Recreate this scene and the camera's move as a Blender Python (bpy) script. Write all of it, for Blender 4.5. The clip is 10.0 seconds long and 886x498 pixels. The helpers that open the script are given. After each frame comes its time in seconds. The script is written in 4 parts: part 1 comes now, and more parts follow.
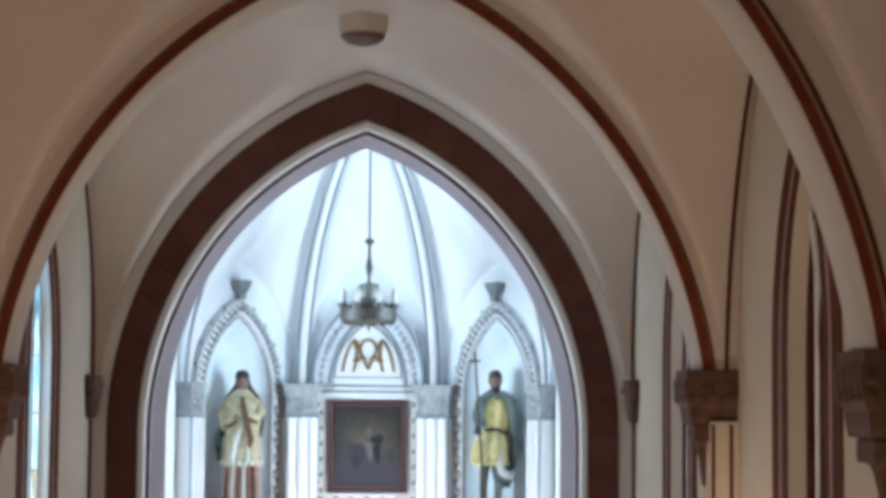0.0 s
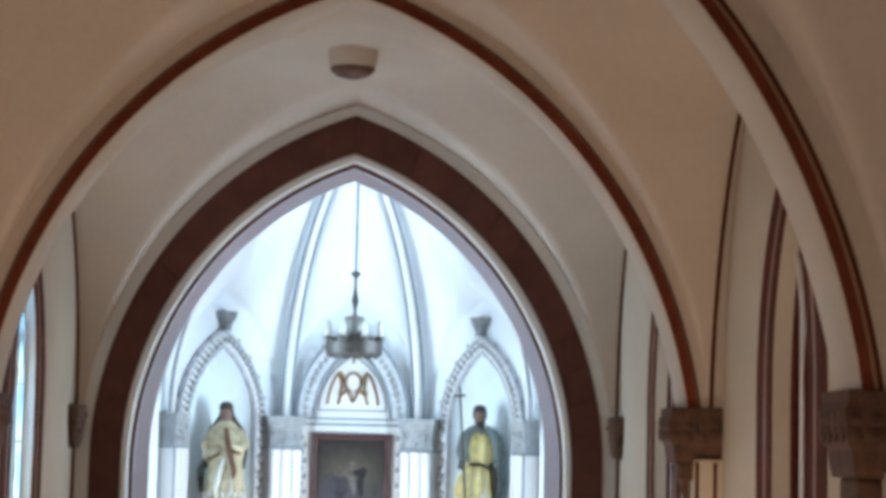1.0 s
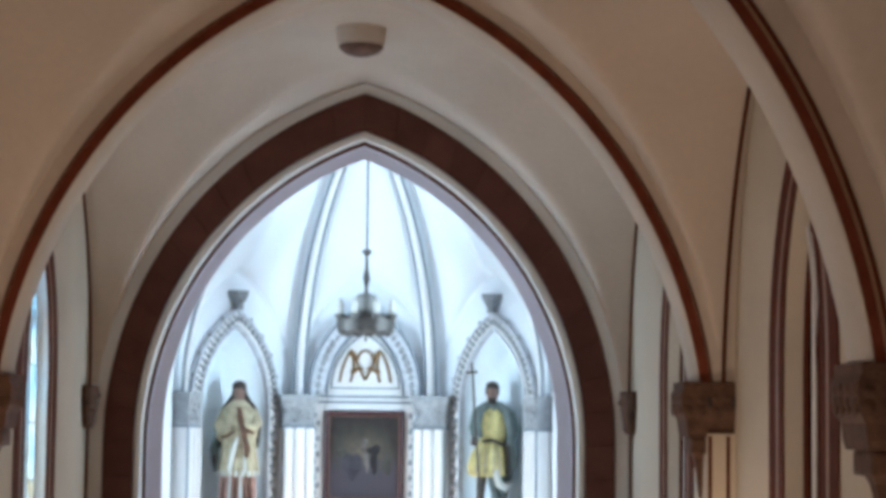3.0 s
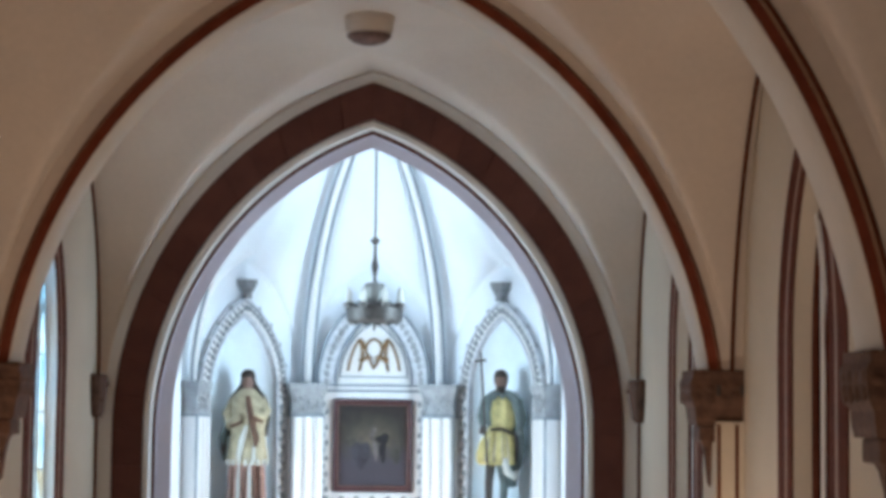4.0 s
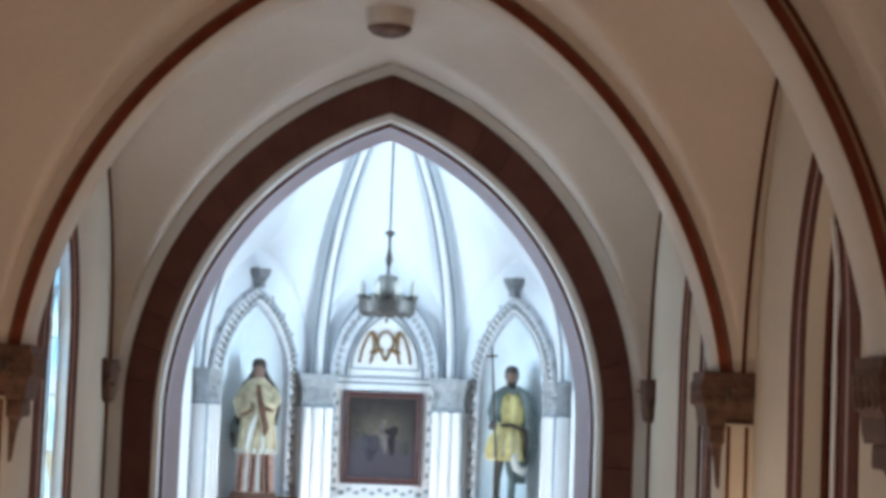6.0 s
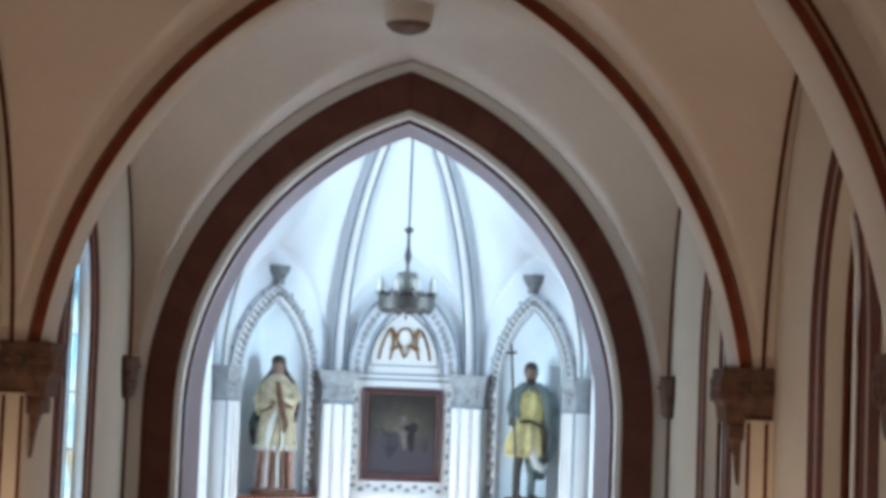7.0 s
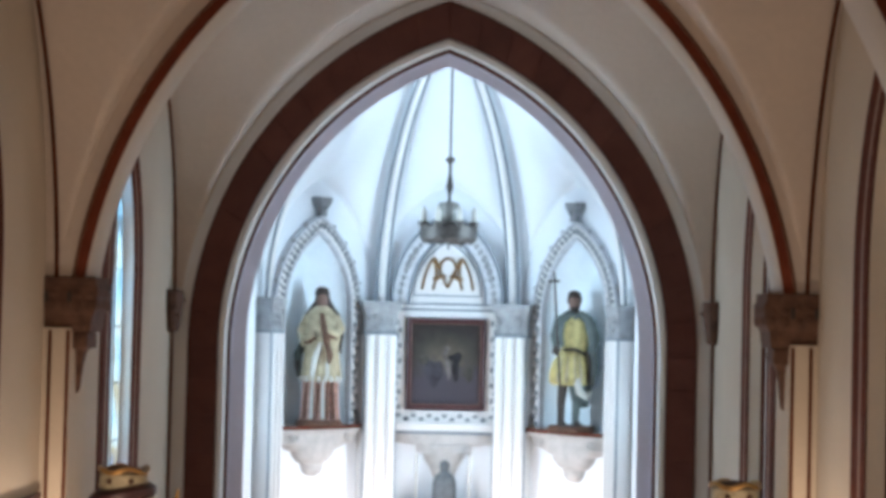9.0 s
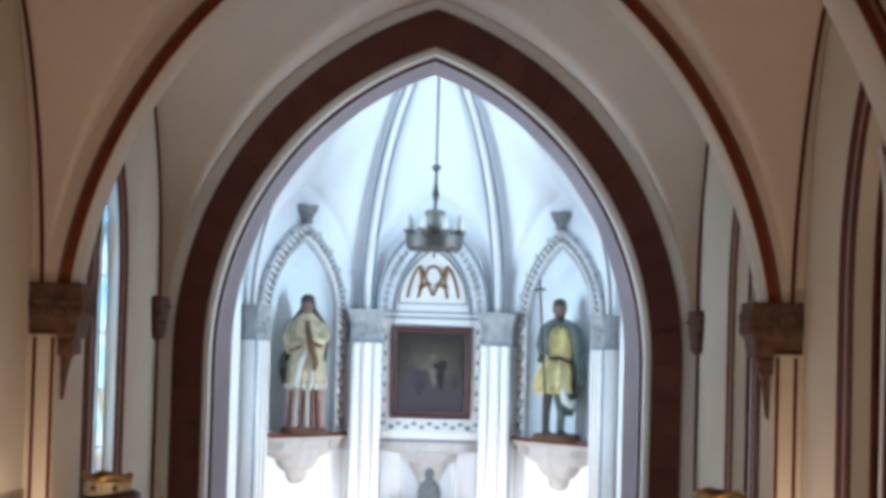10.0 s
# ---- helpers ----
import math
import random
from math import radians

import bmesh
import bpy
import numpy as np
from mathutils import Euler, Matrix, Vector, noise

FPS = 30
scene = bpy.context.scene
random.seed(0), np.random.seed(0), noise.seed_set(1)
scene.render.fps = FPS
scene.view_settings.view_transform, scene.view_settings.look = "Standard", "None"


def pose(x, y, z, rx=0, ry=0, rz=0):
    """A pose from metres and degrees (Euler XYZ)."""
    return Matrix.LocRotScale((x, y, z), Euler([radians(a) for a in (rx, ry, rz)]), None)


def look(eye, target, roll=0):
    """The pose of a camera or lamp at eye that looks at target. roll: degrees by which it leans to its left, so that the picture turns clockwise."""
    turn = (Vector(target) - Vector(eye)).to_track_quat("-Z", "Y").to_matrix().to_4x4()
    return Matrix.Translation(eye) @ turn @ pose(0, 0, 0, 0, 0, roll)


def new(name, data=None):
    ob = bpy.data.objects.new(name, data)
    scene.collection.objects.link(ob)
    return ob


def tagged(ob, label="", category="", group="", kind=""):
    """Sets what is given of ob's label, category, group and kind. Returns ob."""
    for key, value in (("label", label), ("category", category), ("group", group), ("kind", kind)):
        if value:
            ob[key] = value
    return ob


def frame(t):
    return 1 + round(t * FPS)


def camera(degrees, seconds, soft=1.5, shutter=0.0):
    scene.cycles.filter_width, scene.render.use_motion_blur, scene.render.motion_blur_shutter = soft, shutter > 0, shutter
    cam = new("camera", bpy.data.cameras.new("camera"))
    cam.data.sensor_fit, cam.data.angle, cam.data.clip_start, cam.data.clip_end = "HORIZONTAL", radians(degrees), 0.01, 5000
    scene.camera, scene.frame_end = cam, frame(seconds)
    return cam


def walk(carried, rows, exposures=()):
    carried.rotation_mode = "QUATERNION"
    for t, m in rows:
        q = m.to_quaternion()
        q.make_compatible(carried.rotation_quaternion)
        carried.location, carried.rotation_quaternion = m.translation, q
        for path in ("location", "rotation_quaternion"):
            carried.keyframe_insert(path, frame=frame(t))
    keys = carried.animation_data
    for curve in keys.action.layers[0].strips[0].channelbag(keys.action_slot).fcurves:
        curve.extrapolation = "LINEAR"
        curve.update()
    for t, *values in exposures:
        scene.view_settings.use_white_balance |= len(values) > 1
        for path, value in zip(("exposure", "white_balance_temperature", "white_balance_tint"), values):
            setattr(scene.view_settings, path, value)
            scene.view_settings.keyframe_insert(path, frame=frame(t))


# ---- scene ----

# ---------------------------------------------------------------- camera and walk
EYE = Vector((0.32, -21.96, 4.217))


def aim(yaw, pitch, roll):
    y, p = radians(yaw), radians(pitch)
    way = Vector((math.sin(y) * math.cos(p), math.cos(y) * math.cos(p), math.sin(p)))
    return look(EYE, EYE + way, roll)


cam = camera(25.26, 10.0, soft=4.2)
PATH = [
    (0.0, 1.421, 4.488, 0.492), (0.5, 2.087, 5.042, 0.822), (1.0, 1.795, 5.481, 1.300), (1.5, 1.820, 5.233, 1.010),
    (2.0, 1.749, 5.265, 0.753), (2.5, 1.953, 5.357, 0.750), (2.7, 1.75, 5.12, 0.76), (4.0, 1.252, 4.475, 0.600),
    (4.5, 1.612, 4.146, 0.879), (5.0, 1.523, 4.532, 1.355), (5.5, 1.268, 4.497, 2.175), (6.0, 0.837, 4.297, 2.210),
    (6.2, 0.255, 4.711, 2.330), (7.3, 0.440, 4.060, 2.000), (7.5, 0.980, 4.250, 1.860), (8.0, 0.376, 3.889, 1.825),
    (8.5, -0.637, 2.725, 1.425), (9.0, -0.871, 2.107, 1.368), (9.5, -1.366, 2.190, 1.695), (10.0, -0.462, 2.348, 1.600),
]
walk(cam, [(t, aim(a, b, c)) for t, a, b, c in PATH], exposures=[(0.0, 0.0, 6300, 10.5), (1.0, 0.13, 6350, 10.5), (2.0, 0.02, 6300, 10.5), (6.2, 0.02, 6270, 10.5), (7.3, -0.16, 6240, 11.0), (8.0, -0.18, 6240, 11.3), (9.0, -0.12, 6270, 11.8), (10.0, -0.14, 6270, 11.8)])

# ---------------------------------------------------------------- plan, metres
HW = 3.0                    # half the nave's width
Y1, Y2, Y3, Y4 = -6.37, -12.15, -18.2, -24.6   # transverse ribs and back wall
ZS = 4.5                    # tops of the capitals
ARC_C, ARC_Z = 1.20, 3.95   # transverse arch: centre and its height
WEB_R = 4.14
RIDGE = ARC_Z + math.sqrt(WEB_R ** 2 - ARC_C ** 2)

# ---------------------------------------------------------------- world and lights
world = bpy.data.worlds.new("sky")
scene.world = world
world.use_nodes = True
wn = world.node_tree.nodes
sky = wn.new("ShaderNodeTexSky")
sky.sky_type, sky.sun_disc, sky.sun_elevation, sky.sun_rotation = "NISHITA", False, radians(42), radians(60)
wn["Background"].inputs[1].default_value = 0.15
world.node_tree.links.new(sky.outputs[0], wn["Background"].inputs[0])


def area(name, m, sx, sy, watts, colour, spread=180):
    d = bpy.data.lights.new(name, "AREA")
    d.shape, d.size, d.size_y, d.energy, d.color, d.spread = "RECTANGLE", sx, sy, watts, colour, radians(spread)
    ob = new(name, d)
    ob.matrix_world = m
    return ob


DAY = (0.64, 0.86, 1.0)
for s in (-1, 1):
    # chancel windows, hidden by the arch
    area("chancel_daylight", look((s * 2.66, 0.93, 4.15), (0, 3.4, 4.9)), 0.50, 2.9, 226, DAY, 140)
    for yc, w in ((-3.3, 10 if s < 0 else 3), (-9.15, 10), (-15.2, 21), (-21.4, 13)):
        area("window_daylight", look((s * (3.15 if s < 0 else 3.22), yc, 3.6), (0, yc, 3.6)), 1.1, 3.4, w, (0.86, 0.93, 1.0))


def bulb(name, x, y, z, watts, colour, r=0.05):
    d = bpy.data.lights.new(name, "POINT")
    d.energy, d.color, d.shadow_soft_size = watts, colour, r
    ob = new(name, d)
    ob.location = (x, y, z)
    return ob


WARM = (1.0, 0.77, 0.56)
# Added unseen warm bulbs low in each bay; only the west glow suggests one.
for s in (-1, 1):
    for yc, w in ((-7.6, 74), (-13.2, 52), (-18.9, 34)):
        bulb("low_warm_fill", s * 2.60, yc, 2.0, w, WARM, 0.08)
# Two unseen lamps added low in the apse to brighten its lower walls.
for s in (-1, 1):
    bulb("apse_low_fill", s * 0.75, 2.35, 1.5, 58, (1.0, 0.88, 0.82), 0.3)

# ---------------------------------------------------------------- materials
def material(name, colour, rough=0.7, metal=0.0, vary=0.12, scale=3.0, fine=40.0, bump=0.1, island=0.0, spec=0.3):
    m = bpy.data.materials.new(name)
    m.use_nodes = True
    n, l = m.node_tree.nodes, m.node_tree.links
    b = n["Principled BSDF"]
    b.inputs["Roughness"].default_value, b.inputs["Metallic"].default_value = rough, metal
    b.inputs["Specular IOR Level"].default_value = spec
    co = n.new("ShaderNodeTexCoord")
    big, small = n.new("ShaderNodeTexNoise"), n.new("ShaderNodeTexNoise")
    for t, sc in ((big, scale), (small, fine)):
        t.inputs["Scale"].default_value, t.inputs["Detail"].default_value = sc, 5
        l.new(co.outputs["Object"], t.inputs["Vector"])
    mix = n.new("ShaderNodeMath")
    mix.operation = "MULTIPLY_ADD"
    l.new(small.outputs["Fac"], mix.inputs[0])
    mix.inputs[1].default_value = 0.5
    l.new(big.outputs["Fac"], mix.inputs[2])
    ramp = n.new("ShaderNodeValToRGB")
    ramp.color_ramp.elements[0].position, ramp.color_ramp.elements[1].position = 0.5, 1.0
    ramp.color_ramp.elements[0].color = (*[max(0, c * (1 - vary)) for c in colour], 1)
    ramp.color_ramp.elements[1].color = (*[min(1, c * (1 + vary)) for c in colour], 1)
    l.new(mix.outputs[0], ramp.inputs["Fac"])
    out = ramp.outputs["Color"]
    if island:
        info, hsv, mr = n.new("ShaderNodeObjectInfo"), n.new("ShaderNodeHueSaturation"), n.new("ShaderNodeMapRange")
        mr.inputs["To Min"].default_value, mr.inputs["To Max"].default_value = 1 - island, 1 + island
        l.new(info.outputs["Random"], mr.inputs["Value"])
        l.new(mr.outputs[0], hsv.inputs["Value"])
        l.new(out, hsv.inputs["Color"])
        out = hsv.outputs["Color"]
    l.new(out, b.inputs["Base Color"])
    if bump:
        bp = n.new("ShaderNodeBump")
        bp.inputs["Strength"].default_value, bp.inputs["Distance"].default_value = bump, 0.01
        l.new(mix.outputs[0], bp.inputs["Height"])
        l.new(bp.outputs[0], b.inputs["Normal"])
    return m


PLASTER = material("vault_plaster", (0.61, 0.53, 0.465), 0.85, vary=0.07, scale=0.8, fine=18, bump=0.06)
CREAM = material("wall_plaster", (0.55, 0.475, 0.385), 0.85, vary=0.07, scale=0.9, fine=22, bump=0.06)
WHITE = material("white_plaster", (0.76, 0.75, 0.74), 0.8, vary=0.04, scale=1.2, fine=25, bump=0.05)
APSE = material("apse_plaster", (0.77, 0.81, 0.85), 0.8, vary=0.03, scale=1.0, fine=25, bump=0.04)
RED = material("red_sandstone", (0.115, 0.040, 0.030), 0.75, vary=0.2, scale=4, fine=60, bump=0.2, island=0.10)
BORDERPAINT = material("border_paint", (0.10, 0.026, 0.014), 0.9, vary=0.3, scale=5, fine=60, bump=0.1, spec=0.1)
REDPAINT = material("red_paint", (0.165, 0.042, 0.023), 0.88, vary=0.25, scale=5, fine=60, bump=0.1, spec=0.12)
DARKLINE = material("dark_line", (0.105, 0.030, 0.014), 0.9, vary=0.25, scale=6, fine=60, spec=0.1)
GREYLINE = material("grey_line", (0.20, 0.235, 0.27), 0.7, vary=0.2, scale=6, fine=60)
TAN = material("tan_paint", (0.30, 0.17, 0.11), 0.6, vary=0.12, scale=5, fine=50)
BROWNSTONE = material("brown_stone", (0.105, 0.054, 0.036), 0.85, vary=0.4, scale=9, fine=60, bump=0.4)
FINIALSTONE = material("dark_grey_stone", (0.21, 0.215, 0.225), 0.85, vary=0.3, scale=12, fine=60, bump=0.5)
LEAFGREY = material("leaf_grey", (0.27, 0.285, 0.30), 0.85, vary=0.25, scale=10, fine=60, bump=0.4)
GREYSTONE = material("grey_stone", (0.31, 0.32, 0.33), 0.85, vary=0.25, scale=10, fine=60, bump=0.5)
BEIGESTONE = material("beige_stone", (0.46, 0.445, 0.43), 0.8, vary=0.15, scale=8, fine=60, bump=0.3)
SOFFIT = material("soffit_plaster", (0.59, 0.55, 0.51), 0.85, vary=0.06, scale=1.0, fine=22, bump=0.06)
PALESTONE = material("pale_carved_stone", (0.56, 0.58, 0.61), 0.85, vary=0.2, scale=12, fine=60, bump=0.4)
SOFTBLUE = material("pale_blue_paint", (0.70, 0.78, 0.83), 0.8, vary=0.06, scale=3, fine=30)
WOOD = material("red_frame_wood", (0.058, 0.017, 0.020), 0.5, vary=0.3, scale=12, fine=80, spec=0.5)
BRASS = material("aged_brass", (0.075, 0.068, 0.064), 0.5, metal=0.5, vary=0.3, scale=20, fine=80)
GOLD = material("gilding", (0.42, 0.24, 0.08), 0.35, metal=0.6, vary=0.25, scale=20, fine=80)
CREAMCLOTH = material("cream_robe", (0.42, 0.355, 0.235), 0.6, vary=0.4, scale=9, fine=50)
YELLOWCLOTH = material("yellow_tunic", (0.50, 0.42, 0.18), 0.7, vary=0.35, scale=9, fine=50)
PINKCLOTH = material("rose_alb", (0.38, 0.22, 0.18), 0.7, vary=0.4, scale=14, fine=60)
GREENCLOTH = material("grey_green_cloak", (0.115, 0.14, 0.135), 0.7, vary=0.3, scale=8, fine=50)
HAIR = material("dark_hair", (0.05, 0.04, 0.035), 0.7)
FACE = material("painted_face", (0.20, 0.12, 0.095), 0.6)
STONEFLOOR = material("floor_stone", (0.30, 0.23, 0.17), 0.5, vary=0.2, scale=2, fine=30)
CANDLE = material("candle_wax", (0.52, 0.52, 0.48), 0.5, vary=0.05)
METALGREY = material("lamp_metal", (0.20, 0.20, 0.19), 0.5, metal=0.5)
DARKGLASS = material("lamp_underside", (0.15, 0.09, 0.075), 0.75, vary=0.6, scale=7)
LEAD = material("window_lead", (0.06, 0.06, 0.06), 0.6)


def stained(name, tints):
    m = bpy.data.materials.new(name)
    m.use_nodes = True
    n, l = m.node_tree.nodes, m.node_tree.links
    n.remove(n["Principled BSDF"])
    co, no, ramp = n.new("ShaderNodeTexCoord"), n.new("ShaderNodeTexNoise"), n.new("ShaderNodeValToRGB")
    no.inputs["Scale"].default_value = 1.5
    l.new(co.outputs["Object"], no.inputs["Vector"])
    l.new(no.outputs["Fac"], ramp.inputs["Fac"])
    e = ramp.color_ramp.elements
    e[0].position, e[0].color = 0.30, (*tints[0], 1)
    e[1].position, e[1].color = 0.46, (*tints[1], 1)
    for p, c in zip((0.56, 0.62, 0.72), tints[2:]):
        k = e.new(p)
        k.color = (*c, 1)
    tr, gl, mx = n.new("ShaderNodeBsdfTransparent"), n.new("ShaderNodeBsdfGlossy"), n.new("ShaderNodeMixShader")
    gl.inputs["Roughness"].default_value = 0.1
    mx.inputs[0].default_value = 0.05
    l.new(ramp.outputs["Color"], tr.inputs["Color"])
    l.new(tr.outputs[0], mx.inputs[1])
    l.new(gl.outputs[0], mx.inputs[2])
    l.new(mx.outputs[0], n["Material Output"].inputs["Surface"])
    return m


GLASS = stained("stained_glass", ((0.12, 0.22, 0.42), (0.35, 0.70, 0.95), (0.85, 0.97, 1.0), (0.50, 0.40, 0.22), (0.30, 0.36, 0.60)))
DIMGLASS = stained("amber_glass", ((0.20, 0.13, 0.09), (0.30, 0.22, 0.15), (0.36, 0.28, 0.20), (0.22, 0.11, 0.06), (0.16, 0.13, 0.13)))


def glow(name, colour, strength):
    m = bpy.data.materials.new(name)
    m.use_nodes = True
    b = m.node_tree.nodes["Principled BSDF"]
    b.inputs["Emission Color"].default_value = (*colour, 1)
    b.inputs["Emission Strength"].default_value = strength
    return m


# ---------------------------------------------------------------- mesh helpers
def link(name, bm, mats, smooth=None, recalc=True):
    if recalc:
        bmesh.ops.recalc_face_normals(bm, faces=bm.faces)
    me = bpy.data.meshes.new(name)
    bm.to_mesh(me)
    bm.free()
    for m in mats if isinstance(mats, (list, tuple)) else [mats]:
        me.materials.append(m)
    if smooth is not None:
        me.polygons.foreach_set("use_smooth", [True] * len(me.polygons))
        me.set_sharp_from_angle(angle=radians(smooth))
    return new(name, me)


def part(name, bm, mats, parent, label="", smooth=None, recalc=True):
    ob = link(name, bm, mats, smooth, recalc)
    ob.parent = parent
    if parent.matrix_basis != Matrix.Identity(4):
        ob.matrix_parent_inverse = parent.matrix_basis.inverted()
    if label:
        tagged(ob, label)
    return ob


def thing(name, place, label, category, group="", kind=""):
    ob = new(name)
    ob.empty_display_size = 0.1
    ob.matrix_basis = Matrix.Translation(place)
    return tagged(ob, label, category, group, kind)


def structure(name, bm, mats, label, category, smooth=None, recalc=True):
    return tagged(link(name, bm, mats, smooth, recalc), label, category, kind="structure")


def box(bm, lo, hi, bevel=0.0, mat=0):
    lo, hi = Vector(lo), Vector(hi)
    made = bmesh.ops.create_cube(bm, size=1.0, matrix=Matrix.Translation((lo + hi) / 2) @ Matrix.Diagonal((*(hi - lo), 1)))
    vs = made["verts"]
    faces = {f for v in vs for f in v.link_faces}
    for f in faces:
        f.material_index = mat
    if bevel:
        es = {e for v in vs for e in v.link_edges}
        bmesh.ops.bevel(bm, geom=list(es), offset=bevel, segments=2, affect="EDGES", profile=0.6)
    return bm


def sheet(bm, rows, mat=0, closed=False):
    """Quads between rows of points."""
    vs = [[bm.verts.new(p) for p in r] for r in rows]
    for a, b in zip(vs, vs[1:]):
        n = len(a)
        for i in range(n if closed else n - 1):
            j = (i + 1) % n
            f = bm.faces.new((a[i], a[j], b[j], b[i]))
            f.material_index = mat
    return vs


def lathe(bm, profile, centre, n=20, mat=0, squash=(1, 1)):
    """profile: radius, height; a solid turned about the upright through centre."""
    c = Vector(centre)
    rows = [[c + Vector((r * squash[0] * math.cos(2 * math.pi * k / n), r * squash[1] * math.sin(2 * math.pi * k / n), z)) for k in range(n)] for r, z in profile]
    vs = sheet(bm, rows, mat, True)
    for end in (vs[0], vs[-1]):
        f = bm.faces.new(end)
        f.material_index = mat


def tube(bm, pts, r, n=8, mat=0):
    pts = [Vector(p) for p in pts]
    rows = []
    for i, p in enumerate(pts):
        d = (pts[min(i + 1, len(pts) - 1)] - pts[max(i - 1, 0)]).normalized()
        s = d.orthogonal().normalized() if i == 0 else (s - d * s.dot(d)).normalized()
        t = d.cross(s)
        rr = r[i] if isinstance(r, (list, tuple)) else r
        rows.append([p + (s * math.cos(2 * math.pi * k / n) + t * math.sin(2 * math.pi * k / n)) * rr for k in range(n)])
    vs = sheet(bm, rows, mat, True)
    for end in (vs[0], vs[-1]):
        f = bm.faces.new(end)
        f.material_index = mat


def arch(half, zs, apex, n=24):
    """Half of a pointed arch from its springing (half, zs) to its tip (0, apex): points x, z."""
    h = apex - zs
    R = (half * half + h * h) / (2 * half)
    end = math.acos(max(-1, min(1, (R - half) / R)))
    return [(half - R + R * math.cos(end * i / n), zs + R * math.sin(end * i / n)) for i in range(n + 1)]


def arch_line(half, zs, apex, foot, n=24):
    """The whole outline, foot to foot, left to right."""
    a = arch(half, zs, apex, n)
    right = ([(half, foot)] if foot < zs else []) + a
    return [(-x, z) for x, z in right] + [(x, z) for x, z in reversed(right)][1:]


def rib_line(r, z0=ZS, n=28):
    """The nave's transverse arch at radius r, capital to capital."""
    a0 = math.asin((z0 - ARC_Z) / r)
    a1 = math.acos(ARC_C / r)
    right = [(-ARC_C + r * math.cos(a0 + (a1 - a0) * i / n), ARC_Z + r * math.sin(a0 + (a1 - a0) * i / n)) for i in range(n + 1)]
    return [(-x, z) for x, z in right] + [(x, z) for x, z in reversed(right)][1:]


def ring(bm, lines, mat=0):
    """A skin over a chain of outlines (x, z lists, y)."""
    sheet(bm, [[(x, y, z) for x, z in ln] for ln, y in lines], mat)


# ---------------------------------------------------------------- large structure
bm = bmesh.new()
box(bm, (-3.6, -25.2, -0.3), (3.6, 5.0, 0.0))
structure("floor", bm, STONEFLOOR, "worn brown stone floor of the chapel", "floor")
bm = bmesh.new()
box(bm, (-3.0, -24.6, 2.35), (3.0, -20.6, 2.6))
structure("loft_floor", bm, STONEFLOOR, "plain floor slab of the choir loft", "floor")
bm = bmesh.new()
box(bm, (-3.6, Y4 - 0.5, 0), (3.6, Y4, 8.6))
structure("wall_south", bm, CREAM, "plain plastered back wall", "wall")

# windows: centre along the nave, half width, sill, springing, tip
def windows_of(s):
    return [(yc, 0.58, 1.9, 4.55, 5.88) for yc in (-3.22 if s < 0 else -3.49, -9.15, -15.2, -21.4)]



def window_line(yc, half, sill, zs, apex, n=14):
    return [(yc + y, z) for y, z in arch_line(half, zs, apex, sill, n)]


def side_wall(s, name):
    bm = bmesh.new()
    y = 0.35
    for yc, half, sill, zs, apex in windows_of(s):
        for x in (HW, HW + 0.5):
            sheet(bm, [[(s * x, y, 0), (s * x, y, 8.5)], [(s * x, yc + half, 0), (s * x, yc + half, 8.5)]])
            line = window_line(yc, half, sill, zs, apex)[1:-1]
            sheet(bm, [[(s * x, a, 0) for a, z in line], [(s * x, a, sill) for a, z in line]])
            sheet(bm, [[(s * x, a, z) for a, z in line], [(s * x, a, 8.5) for a, z in line]])
        y = yc - half
    for x in (HW, HW + 0.5):
        sheet(bm, [[(s * x, y, 0), (s * x, y, 8.5)], [(s * x, Y4, 0), (s * x, Y4, 8.5)]])
    structure(name, bm, CREAM, "cream plastered nave wall with pointed window openings", "wall", recalc=False)


side_wall(-1, "wall_west")
side_wall(1, "wall_east")

arch_of = rib_line

# vaults: two pointed barrels that meet in soft groins
def vault_bay(ya, yb):
    bm = bmesh.new()
    n = 40
    yc, b = (ya + yb) / 2, (ya - yb) / 2
    xs = rib_line(WEB_R, ZS, n)
    side = arch(b, ZS, RIDGE - 0.40, n)
    ys = [(yc + y, z) for y, z in side] + [(yc - y, z) for y, z in reversed(side)][1:]
    rows = []
    for y, g in ys:
        row = []
        for x, f in xs:
            k = g + 0.28 * (HW - abs(x))             # the side cells rise towards the crown
            k = (k + RIDGE - math.sqrt((k - RIDGE) ** 2 + 0.008)) / 2
            row.append((x, y, (f + k + math.sqrt((f - k) ** 2 + 0.0002)) / 2))
        rows.append([(-HW - 0.03, y, row[0][2])] + row + [(HW + 0.03, y, row[-1][2])])
    sheet(bm, rows)
    return rows, bm


CEIL = [(0.0, Y1), (Y1, Y2), (Y2, Y3), (Y3, Y4)]
for i, (ya, yb) in enumerate(CEIL):
    rows, bm = vault_bay(ya if i == 0 else ya - 0.26, yb if i == 3 else yb + 0.26)
    structure("ceiling" if i == 0 else "ceiling.%03d" % i, bm, PLASTER, "plastered groin vault with soft creases", "ceiling", smooth=60)
bm = bmesh.new()
box(bm, (-3.6, Y4 - 0.5, 8.5), (3.6, 5.0, 8.7))
structure("roof", bm, CREAM, "plain roof slab above the vaults", "roof")


